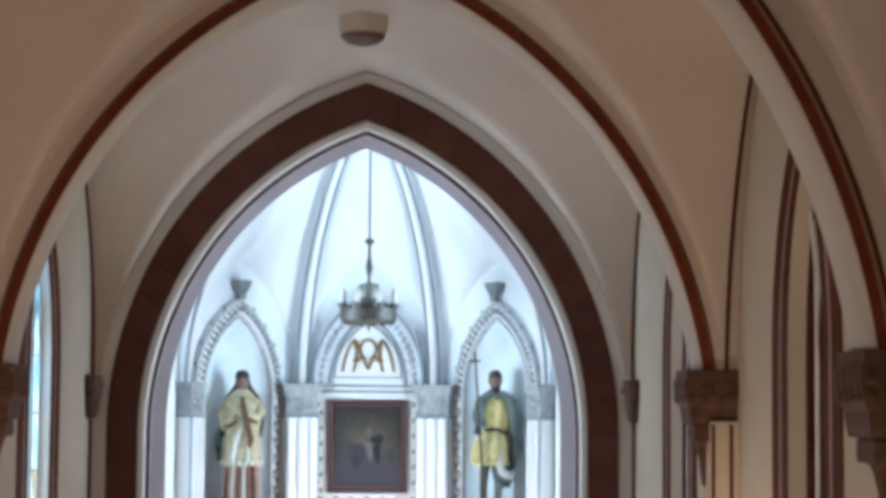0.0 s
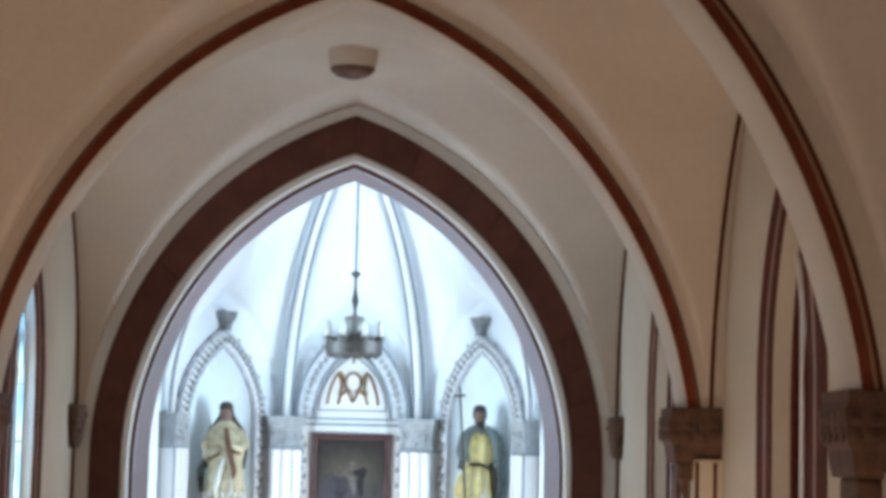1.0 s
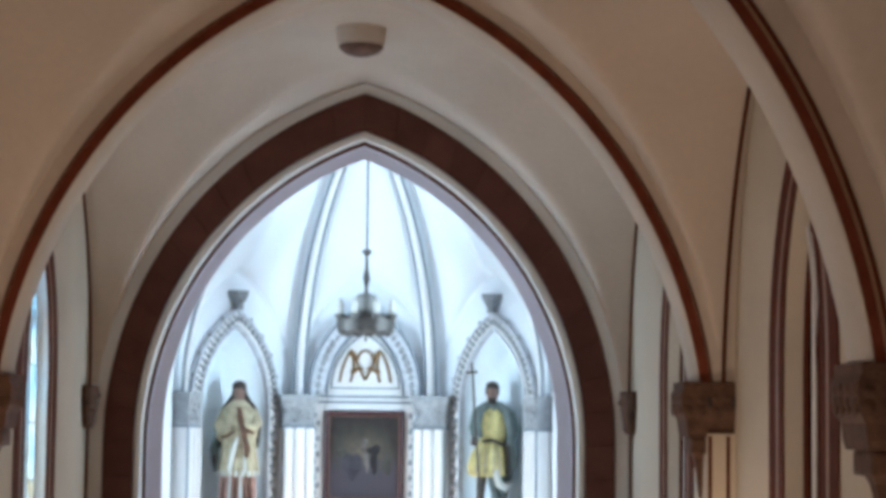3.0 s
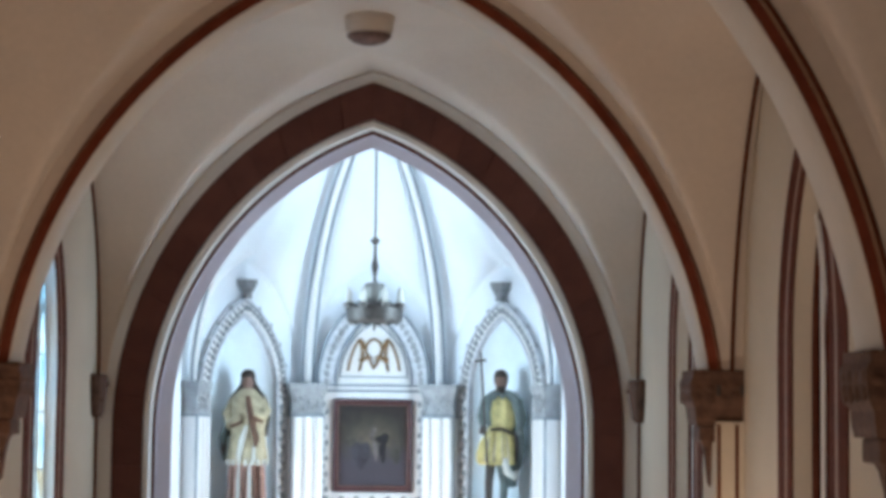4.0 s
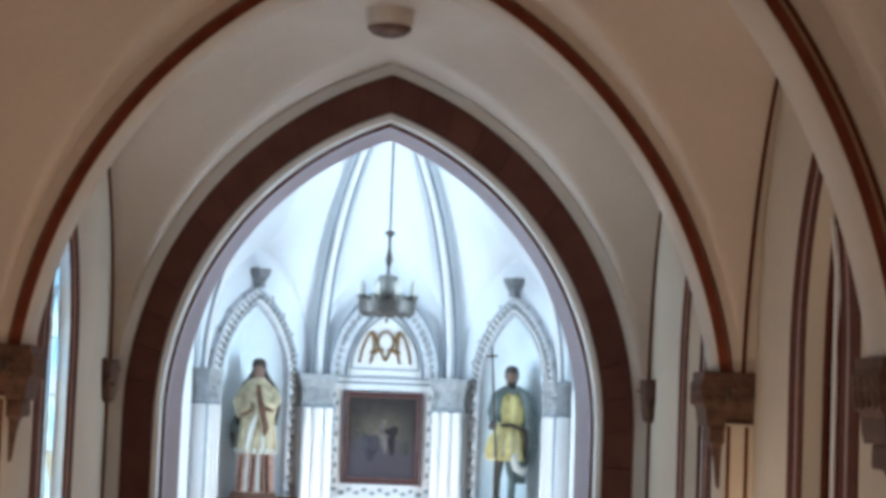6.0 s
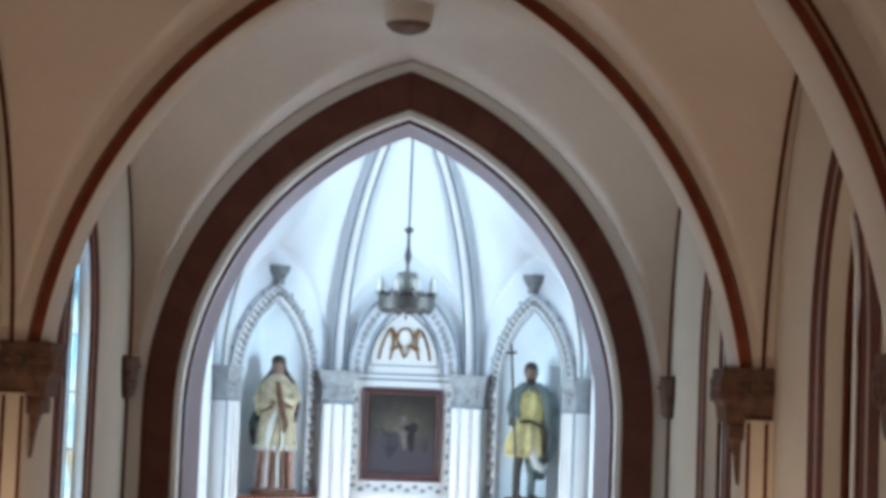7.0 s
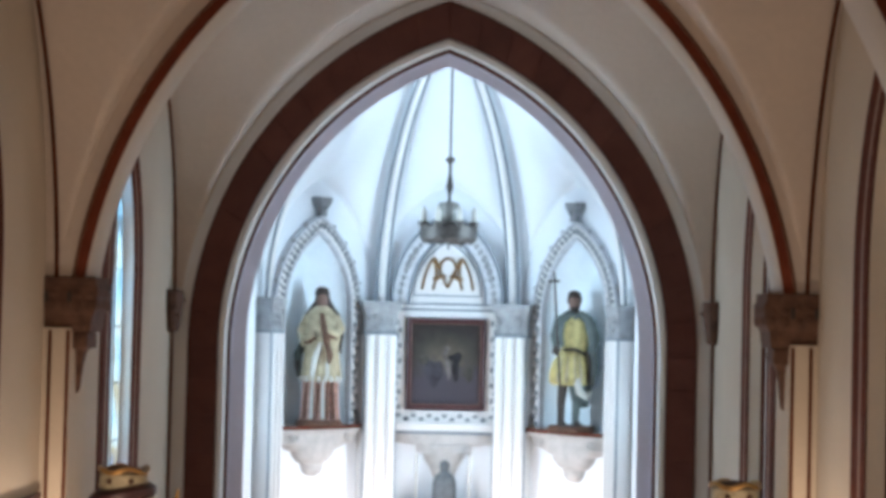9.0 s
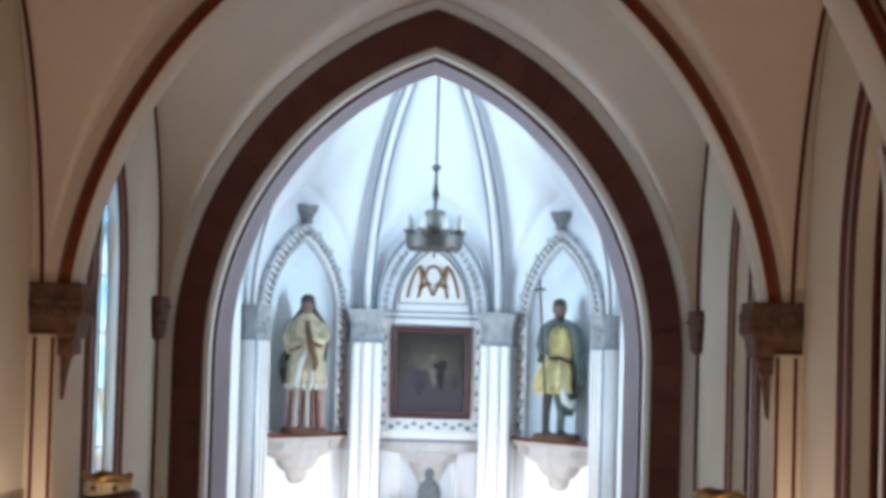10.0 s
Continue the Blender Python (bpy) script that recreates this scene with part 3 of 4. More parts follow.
def niche(m, u0, group):
    t = thing("niche", m @ Vector((u0, 0, NFOOT)), "pointed wall niche with a carved floral surround and stone finial", "niche", group, "structure")

    def L(k, foot=NFOOT):
        return [(u0 + x, z) for x, z in arch_line(NICHE[0] + k, NICHE[1], NICHE[2] + 1.25 * k, foot, 16)]
    # concave recess
    bm = bmesh.new()
    rows = []
    for k in range(9):
        a = k / 8 * math.pi / 2
        rows.append([m @ Vector((u0 + (u - u0) * math.cos(a) ** 0.8 if k < 8 else u0, 0.22 * math.sin(a), NFOOT + (z - NFOOT) * (1 - 0.10 * math.sin(a)))) for u, z in L(0)])
    sheet(bm, rows)
    part("recess", bm, SOFTBLUE, t, "pale blue recess", 60)
    bm = bmesh.new()
    for x0, x1 in ((0.008, 0.032), (0.168, 0.192)):
        ring_rows = [[m @ Vector((u, d, z)) for u, z in L(k)] for k, d in ((x0, 0.0), (x0, -0.085), (x1, -0.085), (x1, 0.0))]
        sheet(bm, ring_rows)
    part("surround_roll", bm, PALESTONE, t, "grey roll moulding")
    bm = bmesh.new()
    sheet(bm, [[m @ Vector((u, d, z)) for u, z in L(k)] for k, d in ((0.035, -0.02), (0.05, -0.075), (0.15, -0.075), (0.165, -0.02))])
    band = part("surround_band", bm, WHITE, t, "white band")
    # leaves along the band
    bm = bmesh.new()
    mid = L(0.10)
    rnd = random.Random(5)
    for (ua, za), (ub, zb) in zip(mid, mid[1:]):
        seg = math.hypot(ub - ua, zb - za)
        steps = max(1, round(seg / 0.10))
        for q in range(steps):
            f = (q + 0.5) / steps
            lean = 0.022 * (-1) ** q
            c = m @ Vector((ua + (ub - ua) * f + lean, -0.08, za + (zb - za) * f))
            knob(bm, c, 0.036, (1, 1, rnd.uniform(0.9, 1.3)))
            c = m @ Vector((ua + (ub - ua) * f - lean * 1.3, -0.075, za + (zb - za) * f + 0.035))
            knob(bm, c, 0.020, (1, 1, 1.3))
    part("leaf_carving", bm, LEAFGREY, band, "grey carved leaves")
    # finial
    bm = bmesh.new()
    za = NICHE[2] + 0.26
    sq = []
    for z, a, d in ((za - 0.03, 0.045, 0.05), (za + 0.04, 0.04, 0.05), (za + 0.07, 0.055, 0.06), (za + 0.13, 0.085, 0.08), (za + 0.18, 0.098, 0.09), (za + 0.21, 0.098, 0.09)):
        sq.append([m @ Vector((u0 + a * x, -0.08 + d * y, z)) for x, y in ((-1, -1), (1, -1), (1, 1), (-1, 1))])
    vs = sheet(bm, sq, 0, True)
    bm.faces.new(vs[-1])
    for k in range(7):
        a = k * 0.9
        knob(bm, m @ Vector((u0 + 0.065 * math.cos(a), -0.08 - 0.07 * abs(math.sin(a)), za + 0.13 + 0.05 * math.sin(2.3 * k))), 0.034)
    part("finial", bm, FINIALSTONE, t, "dark grey carved stone finial")
    # crockets climbing the outer edge of the surround
    edge = L(0.205)
    for k in range(5, len(edge) - 5, 3):
        if abs(k - len(edge) // 2) < 2:
            continue
        bm = bmesh.new()
        knob(bm, m @ Vector((edge[k][0], -0.06, edge[k][1])), 0.030, (1.0, 1.0, 1.2))
        part("crocket", bm, GREYSTONE, t, "small grey crocket")
    # shelf and console
    bm = bmesh.new()
    rows = []
    for z, w, d in ((NFOOT - 0.10, 0.80, -0.20), (NFOOT - 0.07, 0.82, -0.24), (NFOOT - 0.03, 0.82, -0.24), (NFOOT, 0.80, -0.22)):
        rows.append([m @ Vector((u0 + w * x, y, z)) for x, y in ((-1, 0.0), (-1, d * 0.6), (-0.5, d), (0.5, d), (1, d * 0.6), (1, 0.0))])
    vs = sheet(bm, rows, 0, True)
    bm.faces.new(vs[0])
    bm.faces.new(vs[-1])
    bm2 = bmesh.new()
    box(bm2, (-0.56, 0.0, NFOOT - 0.002), (0.56, 0.29, NFOOT + 0.004))
    bm2.transform(m @ Matrix.Translation((u0, 0, 0)))
    part("niche_floor", bm2, BEIGESTONE, t)
    part("shelf", bm, BEIGESTONE, t, "pale moulded shelf")
    bm = bmesh.new()
    sheet(bm, [[m @ Vector((u0 + 0.825 * x, d * y, z)) for x, y in ((-1, 0.0), (-1, 0.6), (-0.5, 1), (0.5, 1), (1, 0.6), (1, 0.0))] for d, z in ((-0.20, NFOOT + 0.006), (-0.262, NFOOT + 0.006), (-0.262, NFOOT - 0.040), (-0.225, NFOOT - 0.040))])
    part("shelf_line", bm, BORDERPAINT, t, "thin dark painted edge")
    bm = bmesh.new()
    prof = ((2.24, 0.06, 0.05), (2.27, 0.13, 0.09), (2.33, 0.175, 0.11), (2.40, 0.19, 0.11), (2.43, 0.26, 0.15), (2.50, 0.34, 0.18), (2.56, 0.36, 0.19), (2.60, 0.50, 0.20), (2.64, 0.58, 0.20), (2.66, 0.74, 0.20), (2.785, 0.80, 0.21))
    rows = [[m @ Vector((u0 + w * math.cos(a), -d * math.sin(a), z)) for a in [math.pi * k / 12 for k in range(13)]] for z, w, d in prof]
    vs = sheet(bm, rows, 0)
    bm.faces.new(vs[-1])
    bm.faces.new(vs[0])
    con = part("console", bm, BEIGESTONE, t, "pale carved stone console", 35)
    bm = bmesh.new()
    for e in (-1, 1):
        tube(bm, [m @ Vector((u0 + e * (0.46 + 0.05 * math.cos(a)), -0.19, 2.73 + 0.045 * math.sin(a))) for a in [k * 0.5 for k in range(12)]], 0.014, 6)
    part("scroll", bm, BEIGESTONE, con)


apse_side(FL, -0.03, "apse_wall.001")
apse_side(FR, 0.03, "apse_wall.002")
niche(FL, -0.03, "statue niches")
niche(FR, 0.03, "statue niches")


# apse pilasters with capitals and vault ribs
def apse_pier(x, y, w, d, turn, label):
    t = thing("apse_pilaster", (x, y, 0), label, "pilaster", "apse pilasters", "structure")
    rot = pose(x, y, 0, 0, 0, turn)
    bm = bmesh.new()
    box(bm, (-w / 2, -d, 0), (w / 2, d, 4.06), 0.006)
    bm.transform(rot)
    part("shaft", bm, WHITE, t)
    for k in range(3):
        bm = bmesh.new()
        xx = (-0.36 + 0.36 * k) * w
        tube(bm, [(xx, -d - 0.012, 0), (xx, -d - 0.012, 4.03)], 0.13 * w, 10)
        bm.transform(rot)
        part("reed", bm, WHITE, t)
    for e in (-1, 1):
        bm = bmesh.new()
        box(bm, (e * w / 2 - 0.010, -d - 0.012, 0), (e * w / 2 + 0.010, -d + 0.01, 4.05))
        bm.transform(rot)
        part("edge_line", bm, GREYLINE, t)
    bm = bmesh.new()
    rows = []
    for z, k in ((4.05, 1.02), (4.07, 1.06), (4.09, 0.98), (4.28, 1.0), (4.36, 1.15), (4.40, 1.22), (4.46, 1.22)):
        rows.append([rot @ Vector((a * w / 2 * k, b * d * k, z)) for a, b in ((-1, -1), (1, -1), (1, 1), (-1, 1))])
    vs = sheet(bm, rows, 0, True)
    bm.faces.new(vs[-1])
    bm.faces.new(vs[0])
    cap = part("capital", bm, GREYSTONE, t, "grey carved stone capital")
    bm = bmesh.new()
    rnd = random.Random(int(100 * x + 500))
    for k in range(16):
        knob(bm, rot @ Vector((rnd.uniform(-0.48, 0.48) * w, -d * 1.02, rnd.uniform(4.12, 4.36))), rnd.uniform(0.02, 0.035))
    part("leaf_carving", bm, GREYSTONE, cap)
    bm = bmesh.new()
    box(bm, (-w * 0.54, -d * 1.15, 4.035), (w * 0.54, d, 4.058), 0.004)
    bm.transform(rot)
    part("neck_ring", bm, GREYLINE, t)


for s in (-1, 1):
    apse_pier(s * 0.90, 3.62, 0.42, 0.20, s * -20, "white reeded pilaster with a grey carved capital")
    apse_pier(s * 2.19, 2.22, 0.27, 0.16, s * -65, "white reeded pilaster with a grey carved capital")


def apse_rib(x, y, n=28):
    t = thing("apse_rib", (x, y, ZS), "white vault rib edged with thin grey lines", "vault rib", "apse ribs", "structure")
    line = apse_curve(x, y, n)
    d = Vector((-x, KEY.y - y, 0)).normalized()
    side = Vector((-d.y, d.x, 0))
    inward = d * 0.05 + Vector((0, 0, -0.03))
    cut = n
    bm = bmesh.new()
    tube(bm, [p + inward for p in line[:cut]], 0.048, 10)
    part("roll", bm, WHITE, t, smooth=60)
    for e in (-1, 1):
        bm = bmesh.new()
        tube(bm, [p + inward * 1.25 + side * (e * 0.078 * (1 - 0.35 * i / n)) for i, p in enumerate(line[:cut])], 0.017, 6)
        part("edge_line", bm, GREYLINE, t, smooth=60)


for x, y in AP[1:-1]:
    apse_rib(x * (0.89 if abs(x) < 1 else 0.97), y - (0.10 if abs(x) < 1 else 0.06))

# ---------------------------------------------------------------- altarpiece on the back face
YB = 3.78
alt = thing("altarpiece", (0, YB, 2.3), "white carved wall frame with tympanum round a painting", "altarpiece", kind="structure")
bm = bmesh.new()
for z0, z1, x0, x1 in ((2.89, 3.055, -0.70, 0.70), (3.055, 4.28, -0.70, -0.53), (3.055, 4.28, 0.53, 0.70), (4.28, 4.43, -0.70, 0.70)):
    box(bm, (x0, YB - 0.05, z0), (x1, YB, z1))
board = part("surround", bm, WHITE, alt, "white surround")
bm = bmesh.new()
rnd = random.Random(11)
for k in range(13):
    knob(bm, (-0.6 + k * 0.1, YB - 0.05, 2.975 + 0.022 * (-1) ** k), 0.036, (1.2, 0.6, 0.8))
for e in (-1, 1):
    for k in range(12):
        knob(bm, (e * 0.615 + 0.020 * (-1) ** k, YB - 0.05, 3.10 + k * 0.1), 0.036, (0.8, 0.6, 1.2))
part("leaf_carving", bm, LEAFGREY, board, "grey carved leaves")
bm = bmesh.new()
for x0, x1, z0, z1 in ((-0.72, -0.695, 2.88, 4.43), (0.695, 0.72, 2.88, 4.43), (-0.72, 0.72, 4.355, 4.385), (-0.72, 0.72, 4.43, 4.455)):
    box(bm, (x0, YB - 0.065, z0), (x1, YB, z1))
part("grey_moulding", bm, GREYLINE, alt)
bm = bmesh.new()
box(bm, (-0.74, YB - 0.16, 2.855), (0.74, YB, 2.90), 0.012)
box(bm, (-0.72, YB - 0.13, 2.80), (0.72, YB, 2.853), 0.01)
part("ledge", bm, WHITE, alt, "white moulded ledge")
bm = bmesh.new()
box(bm, (-0.73, YB - 0.15, 2.765), (0.73, YB, 2.798), 0.008)
part("ledge_line", bm, GREYLINE, alt, "blue-grey line under the ledge")
bm = bmesh.new()
prof = ((2.10, 0.02, 0.03), (2.14, 0.10, 0.08), (2.24, 0.15, 0.11), (2.34, 0.19, 0.13), (2.42, 0.24, 0.15), (2.50, 0.27, 0.15), (2.52, 0.36, 0.16), (2.62, 0.37, 0.16), (2.64, 0.66, 0.13), (2.765, 0.70, 0.14))
rows = [[Vector((w * math.cos(a), YB - d * math.sin(a), z)) for a in [math.pi * k / 14 for k in range(15)]] for z, w, d in prof]
vs = sheet(bm, rows)
bm.faces.new(vs[0])
bm.faces.new(vs[-1])
part("console", bm, BEIGESTONE, alt, "pale carved stone console", 35)


def flat_arch(bm, half, zs, apex, foot, y0, y1, k):
    a, b = arch_line(half, zs, apex, foot, 16), arch_line(half - k, zs, apex - 1.25 * k, foot, 16)
    sheet(bm, [[(x, y, z) for x, z in ln] for ln, y in ((a, y1), (a, y0), (b, y0), (b, y1))])


bm = bmesh.new()
flat_arch(bm, 0.70, 4.5, 5.62, 4.46, YB - 0.10, YB, 0.19)
band = part("tympanum_band", bm, PALESTONE, alt, "pale grey carved arch band")
bm = bmesh.new()
rnd = random.Random(4)
for x, z in arch_line(0.605, 4.5, 5.50, 4.46, 13):
    knob(bm, (x, YB - 0.10, z), rnd.uniform(0.03, 0.05), (1, 0.6, 1.3))
part("leaf_carving", bm, GREYSTONE, band)
bm = bmesh.new()
flat_arch(bm, 0.735, 4.5, 5.665, 4.46, YB - 0.12, YB, 0.035)
flat_arch(bm, 0.51, 4.5, 5.38, 4.46, YB - 0.11, YB, 0.03)
flat_arch(bm, 0.445, 4.56, 5.27, 4.56, YB - 0.05, YB, 0.018)
box(bm, (-0.445, YB - 0.05, 4.545), (0.445, YB, 4.562))
part("tympanum_lines", bm, GREYLINE, alt, "grey mouldings")
bm = bmesh.new()
bm.faces.new([bm.verts.new((x, YB - 0.03, z)) for x, z in arch_line(0.50, 4.5, 5.36, 4.46, 12)])
part("tympanum", bm, WHITE, alt, "white field behind the monogram")

# gilt monogram on the tympanum
ym = YB - 0.05
mono = thing("monogram", (0, ym, 4.6), "interlaced bronze-gilt letter monogram on the white tympanum", "monogram")
BRONZE = material("bronze_gilding", (0.22, 0.13, 0.06), 0.5, metal=0.3, vary=0.35, scale=14)


def stroke(pts, r=0.017):
    bm = bmesh.new()
    tube(bm, [(x, ym, z) for x, z in pts], r, 8)
    part("letter_stroke", bm, BRONZE, mono, smooth=60)


for e in (-1, 1):
    stroke([(e * (0.33 - 0.17 * f), 4.63 + 0.41 * math.sin(f * math.pi / 2) ** 0.75) for f in [k / 10 for k in range(11)]])
    stroke([(e * (0.19 - 0.04 * math.sin(3.0 * f)), 4.63 + 0.41 * f) for f in [k / 10 for k in range(11)]])
    stroke([(e * (0.16 * (1 - f) ** 0.9), 5.03 - 0.37 * f) for f in [k / 10 for k in range(11)]])
    stroke([(e * (0.03 + 0.16 * f), 4.79 + 0.025 * math.sin(6 * f)) for f in [k / 6 for k in range(7)]], 0.022)
stroke([(0.10 * math.cos(q), 4.92 + 0.12 * math.sin(q)) for q in [k * math.pi / 16 for k in range(17)]])

# painting
pic = thing("painting", (0, YB - 0.05, 3.08), "dark oil painting in a red-brown wooden frame", "painting")
bm = bmesh.new()
X0, X1, Z0, Z1 = -0.512, 0.512, 3.075, 4.26
fy = YB - 0.05
rect = lambda k, y: [(X0 + k, y, Z0 + k), (X1 - k, y, Z0 + k), (X1 - k, y, Z1 - k), (X0 + k, y, Z1 - k)]
sheet(bm, [rect(0, fy), rect(0, fy - 0.05), rect(0.012, fy - 0.06), rect(0.03, fy - 0.05), rect(0.05, fy - 0.055), rect(0.072, fy - 0.03), rect(0.072, fy - 0.015)], 0, True)
part("frame", bm, WOOD, pic, "red-brown moulded frame")
bm = bmesh.new()
sheet(bm, [rect(0.058, fy - 0.05), rect(0.058, fy - 0.064), rect(0.072, fy - 0.064), rect(0.074, fy - 0.016)], 0, True)
part("inner_fillet", bm, material("dull_gilt", (0.13, 0.065, 0.05), 0.5, vary=0.3, scale=14), pic, "thin dull gilt inner fillet")
cm = bpy.data.materials.new("dark_canvas")
cm.use_nodes = True
n, l = cm.node_tree.nodes, cm.node_tree.links
co, gr, no, rp, mx = n.new("ShaderNodeTexCoord"), n.new("ShaderNodeTexGradient"), n.new("ShaderNodeTexNoise"), n.new("ShaderNodeValToRGB"), n.new("ShaderNodeMix")
mp = n.new("ShaderNodeMapping")
mp.inputs["Location"].default_value, mp.inputs["Scale"].default_value = (-0.0, -YB * 0, -3.72 * 2.4), (2.0, 0.0, 2.4)
gr.gradient_type = "SPHERICAL"
no.inputs["Scale"].default_value, no.inputs["Detail"].default_value = 7, 6
l.new(co.outputs["Object"], mp.inputs["Vector"])
l.new(mp.outputs[0], gr.inputs["Vector"])
l.new(co.outputs["Object"], no.inputs["Vector"])
add = n.new("ShaderNodeMath")
add.operation = "MULTIPLY_ADD"
l.new(gr.outputs["Fac"], add.inputs[0])
add.inputs[1].default_value = 0.7
ml = n.new("ShaderNodeMath")
ml.operation = "MULTIPLY"
l.new(no.outputs["Fac"], ml.inputs[0])
ml.inputs[1].default_value = 0.6
l.new(ml.outputs[0], add.inputs[2])
e = rp.color_ramp.elements
e[0].position, e[0].color = 0.28, (0.022, 0.020, 0.021, 1)
e[1].position, e[1].color = 0.98, (0.12, 0.10, 0.07, 1)
k = e.new(0.55)
k.color = (0.045, 0.041, 0.034, 1)
l.new(add.outputs[0], rp.inputs["Fac"])
# mauve-grey foreground under an olive-brown background
sx, zr = n.new("ShaderNodeSeparateXYZ"), n.new("ShaderNodeMapRange")
l.new(co.outputs["Object"], sx.inputs[0])
wob = n.new("ShaderNodeMath")
wob.operation = "MULTIPLY_ADD"
l.new(no.outputs["Fac"], wob.inputs[0])
wob.inputs[1].default_value = 0.7
l.new(sx.outputs["Z"], wob.inputs[2])
l.new(wob.outputs[0], zr.inputs["Value"])
zr.inputs["From Min"].default_value, zr.inputs["From Max"].default_value = 3.85, 4.10
mx.data_type = "RGBA"
l.new(zr.outputs[0], mx.inputs[0])
mx.inputs[6].default_value = (0.050, 0.044, 0.056, 1)
l.new(rp.outputs["Color"], mx.inputs[7])
l.new(mx.outputs[2], n["Principled BSDF"].inputs["Base Color"])
n["Principled BSDF"].inputs["Roughness"].default_value = 0.35
bm = bmesh.new()
box(bm, (X0 + 0.07, fy - 0.018, Z0 + 0.07), (X1 - 0.07, fy - 0.004, Z1 - 0.07))
canvas = part("canvas", bm, cm, pic, "dark brown canvas with pale vague shapes")
def dabs(name, spots, mat, label, lift):
    """Vague oval dabs of paint lying on the canvas, with wavering edges."""
    bm = bmesh.new()
    for x, z, a, b, tilt in spots:
        ring = []
        for i in range(18):
            u = i * math.tau / 18
            k = 1 + 0.16 * math.sin(3 * u + x * 40) + 0.09 * math.sin(5 * u + z * 17)
            px, pz = a * k * math.cos(u), b * k * math.sin(u)
            ring.append(bm.verts.new((x + px * math.cos(tilt) - pz * math.sin(tilt), fy - 0.018 - lift, z + px * math.sin(tilt) + pz * math.cos(tilt))))
        mid = bm.verts.new((x, fy - 0.0195 - lift, z))
        for i in range(18):
            bm.faces.new((mid, ring[i], ring[(i + 1) % 18]))
    part(name, bm, mat, canvas, label)


dabs("dark_patch", ((-0.15, 3.56, 0.12, 0.17, 0.1),), material("slate_pigment", (0.040, 0.037, 0.047), 0.5, vary=0.6, scale=9, fine=40), "slate-grey painted patch", 0.002)
OLIVE = material("olive_pigment", (0.062, 0.058, 0.050), 0.5, vary=0.6, scale=9, fine=40)
dabs("olive_patch", ((0.30, 3.55, 0.07, 0.10, 0.0),), OLIVE, "olive painted patch", 0.003)
dabs("olive_patch", ((-0.29, 3.72, 0.07, 0.06, 0.3),), OLIVE, "olive painted patch", 0.003)
dabs("black_patch", ((0.13, 3.60, 0.045, 0.15, 0.0), (0.13, 3.76, 0.09, 0.06, 0.2)), material("black_pigment", (0.014, 0.013, 0.016), 0.5, vary=0.5, scale=9, fine=40), "nearly black painted patch", 0.005)
dabs("pale_patch", ((0.0, 3.83, 0.035, 0.085, -0.3), (0.03, 3.62, 0.035, 0.14, 0.15)), material("pale_pigment", (0.14, 0.125, 0.12), 0.5, vary=0.7, scale=9, fine=40), "pale painted patches", 0.008)

# ---------------------------------------------------------------- statues
def body(bm, centre, rings, mat_of, n=20, fold=0.0, folds=9):
    """A draped form from rings (z, width, depth, x shift)."""
    rows = []
    for z, w, d, sx in rings:
        row = []
        for k in range(n):
            a = 2 * math.pi * k / n
            r = 1 + fold * math.sin(folds * a + 3 * z)
            row.append((centre[0] + sx + w * r * math.cos(a), centre[1] + d * r * math.sin(a), centre[2] + z))
        rows.append(row)
    vs = [[bm.verts.new(p) for p in r] for r in rows]
    for i, (a, b) in enumerate(zip(vs, vs[1:])):
        for k in range(n):
            f = bm.faces.new((a[k], a[(k + 1) % n], b[(k + 1) % n], b[k]))
            f.material_index = mat_of(i)
    for end, i in ((vs[0], 0), (vs[-1], len(vs) - 2)):
        f = bm.faces.new(end)
        f.material_index = mat_of(i)


def limb(bm, pts, rs, mat):
    tube(bm, pts, rs, 10, mat)


def statue_base(bm, c, mat):
    lathe(bm, [(0.33, 0.0), (0.34, 0.03), (0.32, 0.05), (0.31, 0.075)], c, 24, mat)


# robed figure with a cream cape over a rose robe
c = (-1.56, 2.88, NFOOT)


def at(x, y, z):
    return (c[0] + x, c[1] + y, c[2] + z)


bm = bmesh.new()
statue_base(bm, c, 5)
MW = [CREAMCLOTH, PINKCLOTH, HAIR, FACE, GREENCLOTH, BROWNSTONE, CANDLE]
body(bm, c, [(0.07, 0.27, 0.20, 0.0), (0.20, 0.255, 0.19, 0), (0.42, 0.245, 0.18, 0), (0.60, 0.24, 0.18, 0)], lambda i: 1, 72, 0.10, 11)
# cape, wider at the hem and pinched at the waist
body(bm, c, [(0.56, 0.27, 0.21, 0.01), (0.59, 0.285, 0.22, 0.01), (0.75, 0.265, 0.21, 0.01), (0.95, 0.235, 0.20, 0.01), (1.08, 0.225, 0.19, 0.0)], lambda i: 0, 60, 0.065, 8)
body(bm, c, [(0.98, 0.23, 0.19, 0.0), (1.08, 0.265, 0.20, 0), (1.24, 0.275, 0.19, 0), (1.36, 0.245, 0.16, 0), (1.44, 0.16, 0.13, 0), (1.50, 0.08, 0.08, 0)], lambda i: 0, 48, 0.045, 7)
